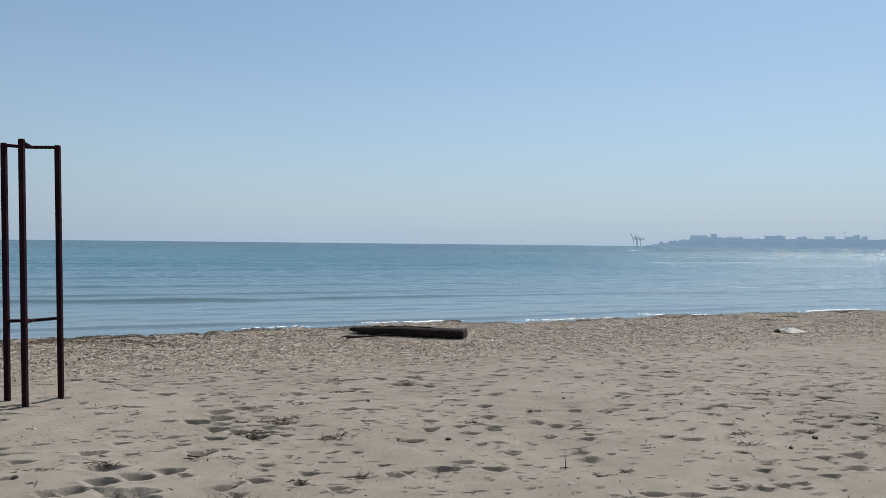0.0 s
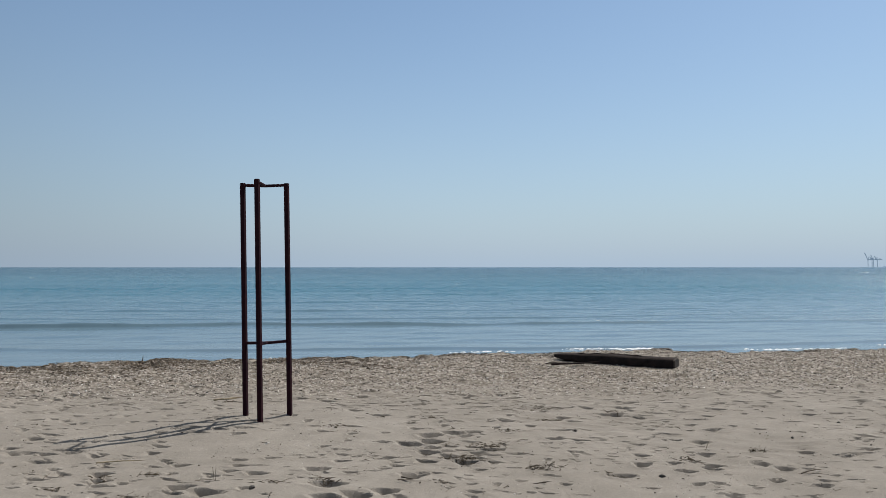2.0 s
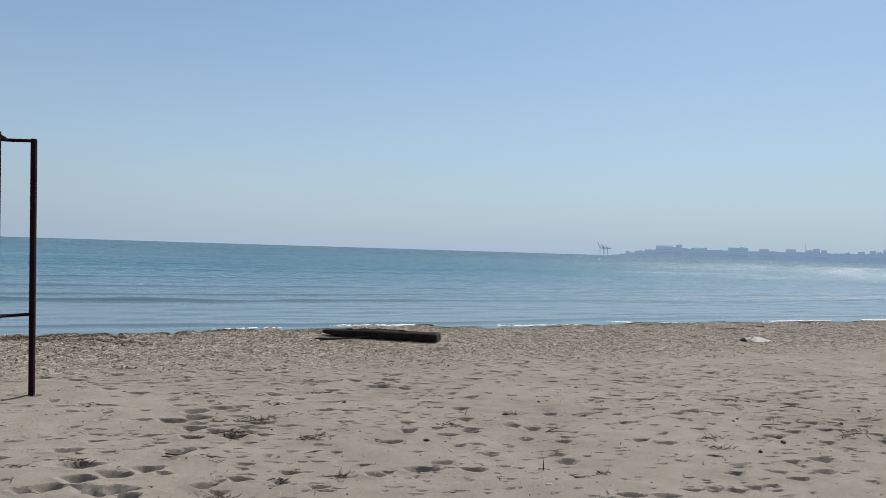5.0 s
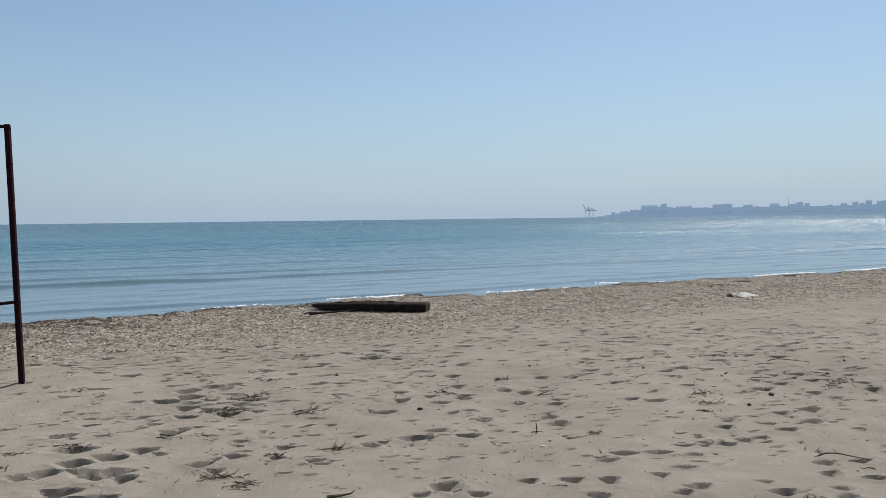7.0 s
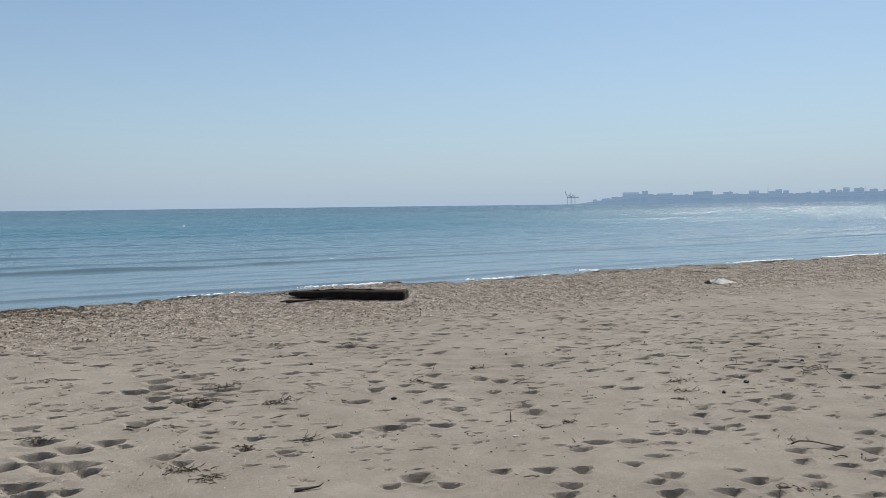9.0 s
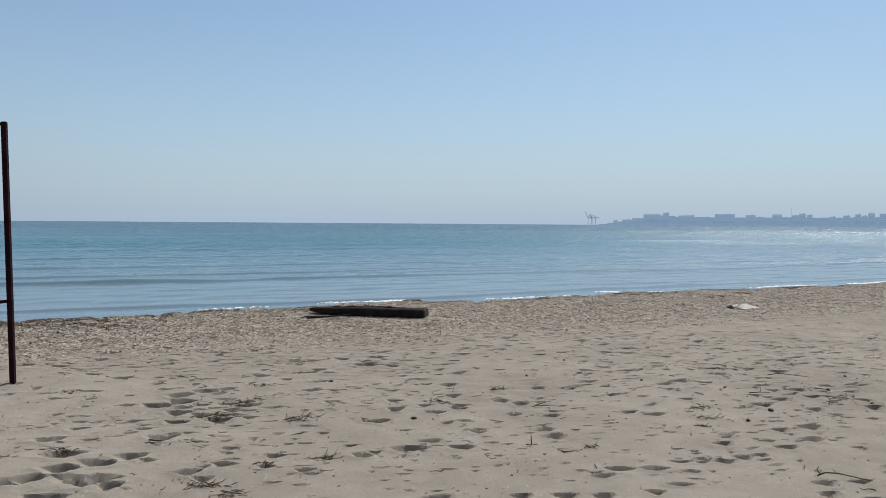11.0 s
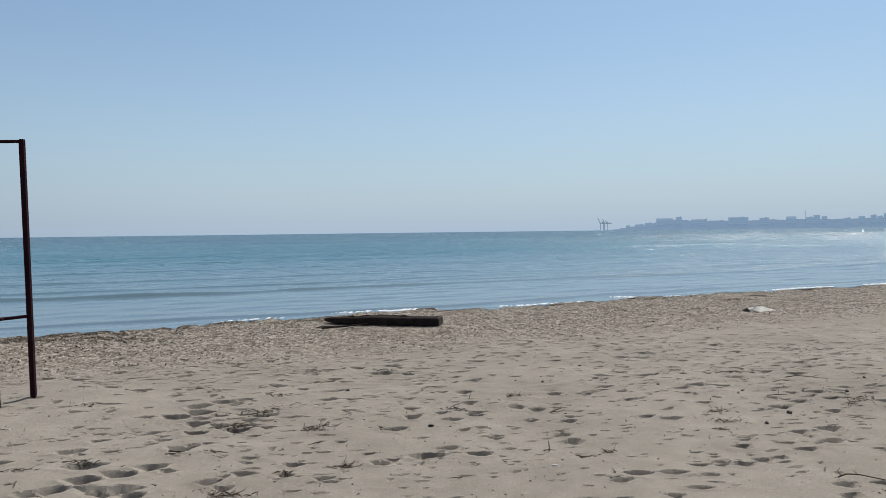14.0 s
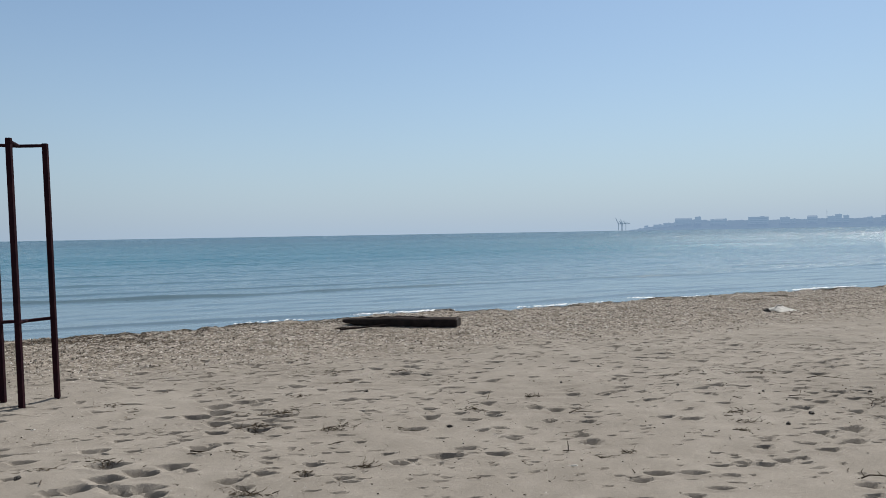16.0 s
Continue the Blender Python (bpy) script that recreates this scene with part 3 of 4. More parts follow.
def wavelets():
    """Short steep ripples on the open water, each a small two-sided ridge; they grow with the distance from the shore."""
    r = np.random.RandomState(17)
    n = 95000
    v = 1 / r.uniform(1 / 700.0, 1 / 9.0, n)
    near_shore = r.uniform(0, 1, n) < 0.45
    v = np.where(near_shore, 10.0 * 15.0 ** r.uniform(0, 1, n), v)
    half = 16 + 1.25 * v
    u = 0.45 * v + 5 + r.uniform(-1, 1, n) * half
    yaw = r.normal(0, 0.46, n)
    reach = v + 15
    length = reach * r.uniform(0.0004, 0.0013, n)
    height = np.minimum(reach * 0.00034, 0.12) * r.uniform(0.5, 1.5, n)
    slope = np.clip(r.normal(0.37, 0.13, n), 0.12, 0.66)
    run = height / slope
    base = H_AT(u, v) - 0.002
    c, s = np.cos(yaw), np.sin(yaw)
    shape = ((-1, 0, 0), (-0.4, -1, 0), (0.4, -1, 0), (1, 0, 0), (0, 0, 1), (0, 1.6, 0))
    pts = []
    for a, b, k in shape:
        x, y = a * length, b * run
        pts.append(np.stack([u + x * c - y * s, v + x * s + y * c, base + k * height], -1))
    p = np.stack(pts, 1)
    f = np.array([(0, 1, 4), (1, 2, 4), (2, 3, 4), (0, 4, 5), (4, 3, 5)])
    faces = (np.arange(n)[:, None, None] * 6 + f[None]).reshape(-1, 3)
    ob = mesh_object("wavelets", p.reshape(-1, 3), faces, RIPPLE)
    ob.matrix_basis = sea.matrix_basis.copy()
    tagged(ob, "small sparkling wavelets on the blue-green sea", "wavelets", kind="stuff")


def H_AT(u, v):
    i, j = np.clip(np.searchsorted(SU, u), 1, len(SU) - 1), np.clip(np.searchsorted(SV, v), 1, len(SV) - 1)
    return np.minimum(np.minimum(H[j, i], H[j - 1, i]), np.minimum(H[j, i - 1], H[j - 1, i - 1]))


wavelets()


def foam_line():
    """Broken lace of foam where the water meets the sand."""
    r = random.Random(5)
    vs, fs = [], []
    for k in range(2600):
        x = r.uniform(-5, 17)
        dense = float(0.12 + 0.7 * vnoise(x, 0.0, 1.2, 61) + (0.35 if 2.5 < x < 12 else 0))
        if r.random() > dense:
            continue
        y = float(crest(x)) + r.gauss(1.72, 0.07)
        z = max(SEA_LEVEL + 0.012, lie(x, y)) + 0.004
        n, a, b = 7, r.uniform(0.02, 0.075), r.uniform(0.002, 0.006)
        i = len(vs)
        vs.append((x, y, z + b * 0.8))
        for t in range(n):
            w = 2 * math.pi * t / n
            u, v = a * math.cos(w) * r.uniform(0.7, 1.2), b * 2 * math.sin(w) * r.uniform(0.7, 1.2)
            vs.append((x + u * 0.925 - v * 0.38, y + u * 0.38 + v * 0.925, z - 0.01))
        fs += [(i, i + 1 + t, i + 1 + (t + 1) % n) for t in range(n)]
    ob = mesh_object("foam", vs, fs, FOAM, True)
    tagged(ob, "thin white foam along the water's edge", "foam", kind="stuff")


foam_line()


# ---- the far shore ----
FAR = 3450.0


def far_place(azimuth, off=0.0):
    return (FAR + off) * math.sin(radians(azimuth)), (FAR + off) * math.cos(radians(azimuth))


HILL_AZ = (14.9, 16.2, 17.2, 18.0, 18.8, 19.6, 20.8, 22.6, 25.2, 27.6, 30.0, 33.0, 36.0, 42.0, 55.0)
HILL_TOP = (1.5, 14.0, 22.0, 34.0, 45.0, 47.0, 39.0, 39.0, 38.0, 40.0, 38.0, 40.0, 42.0, 40.0, 22.0)


def headland():
    az = np.linspace(14.75, 55.0, 620)
    top = np.interp(az, HILL_AZ, HILL_TOP) + 1.6 * vnoise(az, az * 0, 0.22, 71) + 1.2 * vnoise(az, az * 0, 0.07, 72)
    top = np.maximum(top, 0.6) * np.clip((az - 14.7) * 3, 0.2, 1)
    rows = []
    for off, k in ((-30, -0.15), (0, 0.06), (12, 0.14), (60, 0.55), (120, 0.9), (200, 1.0), (500, 0.9), (700, -0.2)):
        z = top * k + (vnoise(az, az * 0 + off, 0.1, 73) * 1.0 if 0 < k < 1 else 0)
        rows.append(np.stack([(FAR + off) * np.sin(np.radians(az)), (FAR + off) * np.cos(np.radians(az)), z + SEA_LEVEL], -1))
    v = np.stack(rows)
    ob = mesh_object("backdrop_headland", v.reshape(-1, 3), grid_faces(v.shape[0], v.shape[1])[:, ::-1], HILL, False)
    tagged(ob, "low blue-grey headland across the bay, haze put in as glow", "headland", kind="structure")


headland()


def far_block(az0, az1, top, pitched=False):
    """A block of the far town: body with window bands, parapet or roof."""
    azm = (az0 + az1) / 2
    w = FAR * radians(az1 - az0)
    x, y = far_place(azm, 70)
    base = 12.0
    thing = empty("building", x, y, base, -azm)
    tagged(thing, "distant pale town building with sea haze put in as glow", "building", "buildings of the far town")
    h = top - base
    bm = bmesh.new()
    beam(bm, (0, 0, 0), (0, 0, h), w, 22)
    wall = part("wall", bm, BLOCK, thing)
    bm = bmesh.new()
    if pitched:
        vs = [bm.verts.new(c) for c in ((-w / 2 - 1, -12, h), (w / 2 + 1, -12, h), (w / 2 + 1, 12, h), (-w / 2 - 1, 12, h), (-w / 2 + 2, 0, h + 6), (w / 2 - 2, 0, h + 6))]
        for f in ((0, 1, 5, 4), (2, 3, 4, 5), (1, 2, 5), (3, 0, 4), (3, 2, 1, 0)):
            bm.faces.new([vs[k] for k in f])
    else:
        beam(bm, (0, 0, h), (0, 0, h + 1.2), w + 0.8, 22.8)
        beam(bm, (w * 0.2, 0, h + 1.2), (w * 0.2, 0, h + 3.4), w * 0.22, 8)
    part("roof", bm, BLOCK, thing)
    n = max(1, int(h / 9))
    for k in range(n):
        bm = bmesh.new()
        beam(bm, (-w * 0.42, -11.15, 6 + 8 * k), (w * 0.42, -11.15, 6 + 8 * k), 0.3, 1.6)
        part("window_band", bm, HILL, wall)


FAR_BLOCKS = ((15.95, 16.25, 20), (16.6, 17.25, 24), (17.3, 17.85, 30), (18.1, 19.3, 46), (19.5, 19.92, 55), (20.55, 20.8, 42), (20.8, 21.45, 40),
              (21.4, 21.65, 44), (23.05, 24.4, 49), (25.1, 25.75, 45), (25.85, 26.1, 38), (26.8, 27.45, 45), (28.05, 28.5, 45), (28.5, 28.92, 52),
              (29.0, 29.35, 47), (30.4, 30.75, 39), (31.2, 31.6, 44), (31.9, 32.25, 49), (32.3, 32.6, 44), (32.65, 33.05, 52), (33.3, 33.9, 52),
              (34.2, 34.7, 47), (35.0, 35.4, 44), (36.0, 36.8, 49))
for k, (a0, a1, top) in enumerate(FAR_BLOCKS):
    far_block(a0, a1, top, pitched=k in (3, 6, 11, 19))


def far_mast(az, top):
    x, y = far_place(az, 90)
    thing = empty("radio_mast", x, y, 10)
    tagged(thing, "thin distant radio mast above the town", "mast")
    bm = bmesh.new()
    tube(bm, ((0, 0, 0), (0, 0, top * 0.6), (0, 0, top - 10)), (1.0, 0.7, 0.4), 4)
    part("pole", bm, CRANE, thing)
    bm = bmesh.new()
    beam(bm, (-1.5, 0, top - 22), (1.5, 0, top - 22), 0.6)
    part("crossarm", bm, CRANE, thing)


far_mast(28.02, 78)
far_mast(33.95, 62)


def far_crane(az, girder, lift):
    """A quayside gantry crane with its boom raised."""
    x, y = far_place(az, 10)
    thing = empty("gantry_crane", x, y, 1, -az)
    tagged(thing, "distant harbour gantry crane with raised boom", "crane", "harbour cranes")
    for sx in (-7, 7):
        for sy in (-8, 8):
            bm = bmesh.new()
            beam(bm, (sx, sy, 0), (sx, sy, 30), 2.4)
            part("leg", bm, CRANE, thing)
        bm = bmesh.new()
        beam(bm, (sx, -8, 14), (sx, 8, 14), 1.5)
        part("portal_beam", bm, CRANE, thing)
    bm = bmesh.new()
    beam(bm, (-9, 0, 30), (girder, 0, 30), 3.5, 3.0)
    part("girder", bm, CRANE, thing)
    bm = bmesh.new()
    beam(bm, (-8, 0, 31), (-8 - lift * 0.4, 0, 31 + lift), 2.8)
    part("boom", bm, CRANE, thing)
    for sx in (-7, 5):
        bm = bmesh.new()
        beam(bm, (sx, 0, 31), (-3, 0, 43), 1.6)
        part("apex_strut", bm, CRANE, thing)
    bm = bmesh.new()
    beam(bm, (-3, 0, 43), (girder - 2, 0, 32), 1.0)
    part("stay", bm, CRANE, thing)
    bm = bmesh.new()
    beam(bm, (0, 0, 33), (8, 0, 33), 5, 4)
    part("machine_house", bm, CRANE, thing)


far_crane(14.22, 11, 27)
far_crane(14.52, 24, 19)


# ---- the exercise frame ----
def pull_up_frame():
    thing = empty("pull_up_frame", -3.925, 6.745)
    tagged(thing, "tall rusty dark steel three-post pull-up frame standing in sand", "pull-up frame")
    lean = -0.055
    feet = {"front": (0.034, -0.20, 2.602), "left": (-0.262, 0.012, 2.588), "right": (0.160, 0.236, 2.597)}

    def on(x, y, z):
        return x + lean * z / 2.6, y, z

    for x, y, top in feet.values():
        bm = bmesh.new()
        beam(bm, on(x, y, -0.45), on(x, y, top), 0.048, bevel=0.004)
        post = part("post", bm, STEEL, thing)
        bm = bmesh.new()
        beam(bm, on(x, y, top - 0.002), on(x, y, top + 0.003), 0.042, bevel=0.001)
        part("end_cap", bm, STEEL, post)
    (lx, ly, _), (rx, ry, _), (fx, fy, _) = feet["left"], feet["right"], feet["front"]
    mx, my = (lx + rx) / 2, (ly + ry) / 2
    for z, r in ((2.567, 0.017), (0.811, 0.017)):
        bm = bmesh.new()
        tube(bm, (on(lx, ly, z), on(mx, my, z - 0.003), on(rx, ry, z + 0.012)), (r, r, r), 10)
        part("rung", bm, STEEL, thing)
        bm = bmesh.new()
        tube(bm, (on(fx, fy, z + 0.012), on(mx, my, z)), (r, r), 10)
        part("tie_bar", bm, STEEL, thing)
        for px, py in ((lx, ly), (rx, ry), (fx, fy)):
            bm = bmesh.new()
            tube(bm, (on(px, py, z - 0.012), on(px, py, z + 0.012)), (0.031, 0.031), 8)
            part("weld_collar", bm, STEEL, thing)


pull_up_frame()


# ---- driftwood ----
def drift_log():
    a, b = Vector((-1.50, 12.72, 0.0)), Vector((0.53, 12.21, 0.0))
    turn = math.atan2(b.y - a.y, b.x - a.x)
    length = (b - a).length
    thing = empty("driftwood_log", a.x, a.y, 0.0, math.degrees(turn))
    tagged(thing, "blackened squared driftwood log lying on shells", "log")
    bm = bmesh.new()
    rings = []
    n, sides = 46, 20
    for i in range(n + 1):
        t = i / n
        u = t * length
        w = 0.09 + 0.08 * min(1, t * 3.0)
        top = 0.122 + 0.038 * min(1, t * 2.5)
        low = 0.055 - 0.095 * min(1, t / 0.34) if t < 0.34 else -0.04
        if t < 0.05:
            k = 0.55 + 0.45 * math.sqrt(t / 0.05)
            top, low, w = low + (top - low) * (0.5 + k / 2), low + (top - low) * (0.5 - k / 2), w * k
        ring = []
        for k in range(sides):
            ang = 2 * math.pi * k / sides
            c, s = math.cos(ang), math.sin(ang)
            e = (abs(c) ** 5 + abs(s) ** 5) ** -0.2
            wob = 1 + 0.05 * noise.noise((u * 3, c * 2, s * 2)) + 0.03 * noise.noise((u * 11, c * 4, s * 4))
            ring.append(bm.verts.new((u, c * e * w * wob, (top + low) / 2 + s * e * (top - low) / 2 * wob)))
        rings.append(ring)
    for r, q in zip(rings, rings[1:]):
        for k in range(sides):
            bm.faces.new((r[k], r[(k + 1) % sides], q[(k + 1) % sides], q[k]))
    bm.faces.new(rings[0])
    body = part("trunk", bm, LOGWOOD, thing)
    for p in body.data.polygons:
        p.use_smooth = True
    # sawn end with a chamfered rim
    bm = bmesh.new()
    first = [bm.verts.new(v) for v in [(length - 0.001, v[1], v[2]) for v in [tuple(body.data.vertices[n * sides + k].co) for k in range(sides)]]]
    mid = Vector((length, 0, 0.06))
    second = [bm.verts.new(mid + (v.co - mid) * 0.92 + Vector((0.022, 0, 0))) for v in first]
    for k in range(sides):
        bm.faces.new((first[k], first[(k + 1) % sides], second[(k + 1) % sides], second[k]))
    bm.faces.new(second)
    part("sawn_end", bm, CUTWOOD, thing, "greyed sawn log end")
    # loose bark along the top
    r = random.Random(8)
    for k in range(9):
        u = r.uniform(0.25, 1.9)
        z = 0.122 + 0.038 * min(1, u / length * 2.5)
        bm = bmesh.new()
        tube(bm, ((u, r.uniform(-0.1, 0.1), z - 0.01), (u + r.uniform(0.1, 0.25), r.uniform(-0.1, 0.1), z + r.uniform(0.0, 0.014)), (u + 0.32, 0, z - 0.012)), (0.012, 0.018, 0.008), 5)
        part("bark_strip", bm, LOGWOOD, thing)


drift_log()


# ---- litter and stones ----
def plastic_bag(x, y):
    thing = empty("plastic_bag", x, y, lie(x, y) - 0.01, 8)
    tagged(thing, "crumpled dirty white plastic bag on the shells", "plastic bag")
    bm = bmesh.new()
    rows, cols = 12, 22
    vs = []
    for j in range(rows):
        for i in range(cols):
            u, v = i / (cols - 1) * 2 - 1, j / (rows - 1) * 2 - 1
            swell = max(0.0, 1 - abs(u) ** 2.2) * max(0.0, 1 - abs(v) ** 2)
            ridge = abs(noise.noise((u * 2.5, v * 2.5, 3.1))) + 0.5 * abs(noise.noise((u * 6, v * 6, 7.7)))
            vs.append(bm.verts.new((u * 0.22 * (1 + 0.15 * noise.noise((u * 3, v * 3, 1))), v * 0.2 * (1.1 - 0.4 * u), swell * (0.05 + 0.035 * ridge) * (1.1 - 0.5 * u) + 0.03)))
    for j in range(rows - 1):
        for i in range(cols - 1):
            k = j * cols + i
            bm.faces.new((vs[k], vs[k + 1], vs[k + cols + 1], vs[k + cols]))
    part("film", bm, PLASTIC, thing)
    bm = bmesh.new()
    tube(bm, ((-0.16, 0.0, 0.07), (-0.11, 0.02, 0.12), (-0.02, 0.03, 0.125), (0.03, 0.03, 0.09)), (0.012, 0.016, 0.014, 0.008), 6)
    part("handle_loop", bm, PLASTIC, thing)


def rock(x, y, a, b, c, seed, name="stone", label="small dark stone lying on the sand", material=STONE):
    bm = bmesh.new()
    bmesh.ops.create_icosphere(bm, subdivisions=3, radius=1)
    for v in bm.verts:
        p = v.co
        k = 1 + 0.45 * noise.noise(p * 1.3 + Vector((seed, 0, 0))) + 0.30 * noise.noise(p * 3.4 + Vector((0, seed, 0)))
        v.co = (p.x * a * k, p.y * b * k, p.z * c * k)
    me = bpy.data.meshes.new(name)
    bm.to_mesh(me)
    bm.free()
    me.materials.append(material)
    ob = new(name, me)
    ob.matrix_basis = pose(x, y, lie(x, y) + c * 0.35, 0, 0, seed * 40)
    return tagged(ob, label, name)


plastic_bag(6.86, 13.62)
rock(6.53, 13.57, 0.07, 0.06, 0.05, 1.0, label="dark pebble beside the plastic bag")
rock(0.36, 14.58, 0.10, 0.19, 0.06, 2.0, label="flat black weed-covered stone at the crest of the beach")
rock(-2.73, 4.33, 0.022, 0.017, 0.014, 6.0, label="dark oval pebble on the sand")
rock(3.33, 5.62, 0.024, 0.020, 0.017, 3.0, label="round black pebble on the sand")
rock(0.22, 5.59, 0.022, 0.018, 0.014, 4.0, label="round black pebble on the sand")
for k, (px, py, pr) in enumerate(((3.35, 6.6, 0.014), (2.6, 6.9, 0.015), (1.45, 7.2, 0.014), (4.3, 6.4, 0.017), (4.9, 7.1, 0.015), (2.05, 8.1, 0.016), (3.0, 5.35, 0.018), (-0.6, 7.0, 0.018))):
    rock(px, py, pr, pr * 0.9, pr * 0.8, 5.0 + k, "pebble", "small dark pebble half sunk in sand")


for k, (px, py, pr) in enumerate(((2.46, 14.98, 0.05), (2.62, 15.05, 0.04), (2.76, 15.12, 0.055), (2.95, 15.2, 0.035), (1.62, 14.8, 0.03))):
    rock(px, py, pr * 0.7, pr * 1.2, pr * 0.5, 2.1 + 0.2 * k, "weed_lump", "dark lump of wet weed on the crest")
rock(1.046, 4.352, 0.027, 0.008, 0.006, 0.2, "shell", "white sliver of sea shell on the sand", CHIPS)
rock(-3.33, 5.67, 0.02, 0.009, 0.007, 0.9, "shell", "white sliver of sea shell on the sand", CHIPS)


# ---- seaweed, twigs, straw ----
def clump(x, y, size, strands, seed, name="seaweed_clump", label="tangle of dark dried seaweed on the sand", material=WEED, up=0.16):
    """A loose tangle of curled strands."""
    r = random.Random(seed)
    bm = bmesh.new()
    z0 = lie(x, y)
    lean = 0.5 * math.sin(seed * 2.4)
    for k in range(int(strands * 1.15)):
        # the heart of the tangle is thick, single strands stray from it
        spread = 0.28 if k % 3 else 0.55
        along, across = r.gauss(0, size * spread), r.gauss(0, size * spread * 0.5)
        px, py = along - lean * across, along * lean + across
        ang, rise, n = r.uniform(0, 2 * math.pi), r.uniform(-0.1, 1.2) * up * 2.2, 6
        step = r.uniform(0.004, 0.016) * (0.7 + size)
        pts, h = [], r.uniform(0, up) * size * 0.25
        for i in range(n):
            pts.append((px, py, lie(x + px, y + py) - z0 + max(h, 0.0) + 0.003))
            ang += r.uniform(-0.9, 0.9)
            rise += r.uniform(-0.35, 0.2)
            px, py, h = px + step * math.cos(ang), py + step * math.sin(ang), h + step * rise
        w = r.uniform(0.0010, 0.0026)
        tube(bm, pts, [w, w * 1.2, w * 1.1, w, w * 0.7, w * 0.4], 4)
    me = bpy.data.meshes.new(name)
    bm.to_mesh(me)
    bm.free()
    me.materials.append(material)
    ob = new(name, me)
    ob.matrix_basis = pose(x, y, z0)
    return tagged(ob, label, "seaweed", kind="stuff")


for k, (cx, cy, cs, cn) in enumerate(((-0.76, 5.50, 0.18, 60), (-0.14, 5.54, 0.20, 26), (-1.09, 3.91, 0.18, 60), (-0.91, 3.77, 0.14, 40), (2.69, 5.46, 0.17, 36),
                                      (2.76, 5.79, 0.22, 40), (-0.40, 4.50, 0.12, 34), (-2.29, 4.67, 0.16, 40), (-1.30, 6.24, 0.26, 60), (-1.42, 5.65, 0.26, 46),
                                      (-1.82, 6.16, 0.18, 26), (1.51, 4.72, 0.07, 18), (2.41, 3.20, 0.16, 26), (1.07, 6.61, 0.14, 34), (0.46, 6.11, 0.14, 24), (3.71, 7.55, 0.3, 34), (2.71, 7.46, 0.24, 30),
                                      (-0.29, 8.21, 0.2, 30), (-0.81, 4.38, 0.08, 26), (-1.14, 8.26, 0.3, 40), (-2.19, 7.30, 0.14, 20), (4.21, 6.05, 0.3, 40), (-2.99, 6.50, 0.3, 34), (-0.89, 7.50, 0.25, 40), (-3.71, 4.5, 0.16, 26), (-4.0, 4.26, 0.2, 30), (-3.52, 3.93, 0.16, 20), (-4.17, 3.93, 0.16, 20), (-2.66, 4.53, 0.16, 24),
                                      (-4.83, 7.48, 0.14, 30), (-1.26, 6.82, 0.2, 24), (-1.45, 5.57, 0.24, 40), (-1.28, 6.12, 0.22, 34), (2.57, 5.2, 0.1, 20), (1.3, 4.57, 0.08, 14), (-1.39, 4.83, 0.1, 16))):
    clump(cx, cy, cs, cn, 100 + k, up=0.3 if k in (0, 2, 4, 6, 11, 13) else 0.1)
for k in range(16):
    r = random.Random(300 + k)
    wx = r.uniform(-10.5, -1.5) if k < 11 else r.uniform(1, 12)
    clump(wx, float(crest(wx)) - r.uniform(0.25, 1.5), r.uniform(0.35, 0.7), 90, 400 + k, label="matted brown seaweed wrack below the berm crest", up=0.10)


def twig(x, y, turn, points, radius, shoots=(), label="thin dark dry twig lying on the sand", material=TWIGWOOD):
    c, s = math.cos(math.radians(turn)), math.sin(math.radians(turn))
    base = max(lie(x + p[0] * c - p[1] * s, y + p[0] * s + p[1] * c) for p in points)
    thing = empty("twig", x, y, base, turn)
    tagged(thing, label, "twig", "twigs on the beach")
    bm = bmesh.new()
    tube(bm, points, [radius * (1 - 0.6 * i / (len(points) - 1)) for i in range(len(points))], 6)
    part("stem", bm, material, thing)
    for sh in shoots:
        bm = bmesh.new()
        tube(bm, sh, [radius * (0.7 - 0.4 * i / (len(sh) - 1)) for i in range(len(sh))], 5)
        part("side_shoot", bm, material, thing)


twig(-1.46, 11.92, 26, ((0, 0, 0.015), (0.15, 0.01, 0.02), (0.35, -0.01, 0.018), (0.6, 0.0, 0.025), (0.95, 0.02, 0.035)), 0.024, (((0.1, 0, 0.03), (0.02, 0.06, 0.03), (-0.08, 0.08, 0.02)),), "black wet branch lying beside the log", LOGWOOD)
twig(2.81, 3.97, -16, ((0, 0, 0.01), (0.05, 0.01, 0.03), (0.12, 0, 0.035), (0.2, 0.0, 0.022), (0.26, -0.01, 0.015), (0.31, -0.02, 0.008)), 0.0052,
     (((0.02, 0, 0.02), (0.005, 0.03, 0.04), (0.02, 0.04, 0.06)), ((0.25, 0, 0.015), (0.24, -0.03, 0.02)), ((0.12, 0, 0.03), (0.1, 0.03, 0.05))), "forked black driftwood twig on the sand")
twig(1.08, 4.79, 0, ((0, 0, -0.02), (0.002, 0, 0.035), (-0.002, 0.004, 0.075)), 0.006, (((-0.04, 0, 0.004), (0.0, 0, 0.008), (0.05, 0.0, 0.003)),), "short dark stick standing upright in sand")
twig(1.30, 5.92, 18, ((0, 0, 0.008), (0.06, 0.02, 0.02), (0.14, 0.06, 0.02), (0.22, 0.10, 0.012)), 0.006, (((0.02, 0, 0.012), (0.1, 0, 0.01), (0.2, -0.02, 0.006)), ((0.14, 0.06, 0.02), (0.16, 0.1, 0.03))), "forked dry twig lying on the sand")
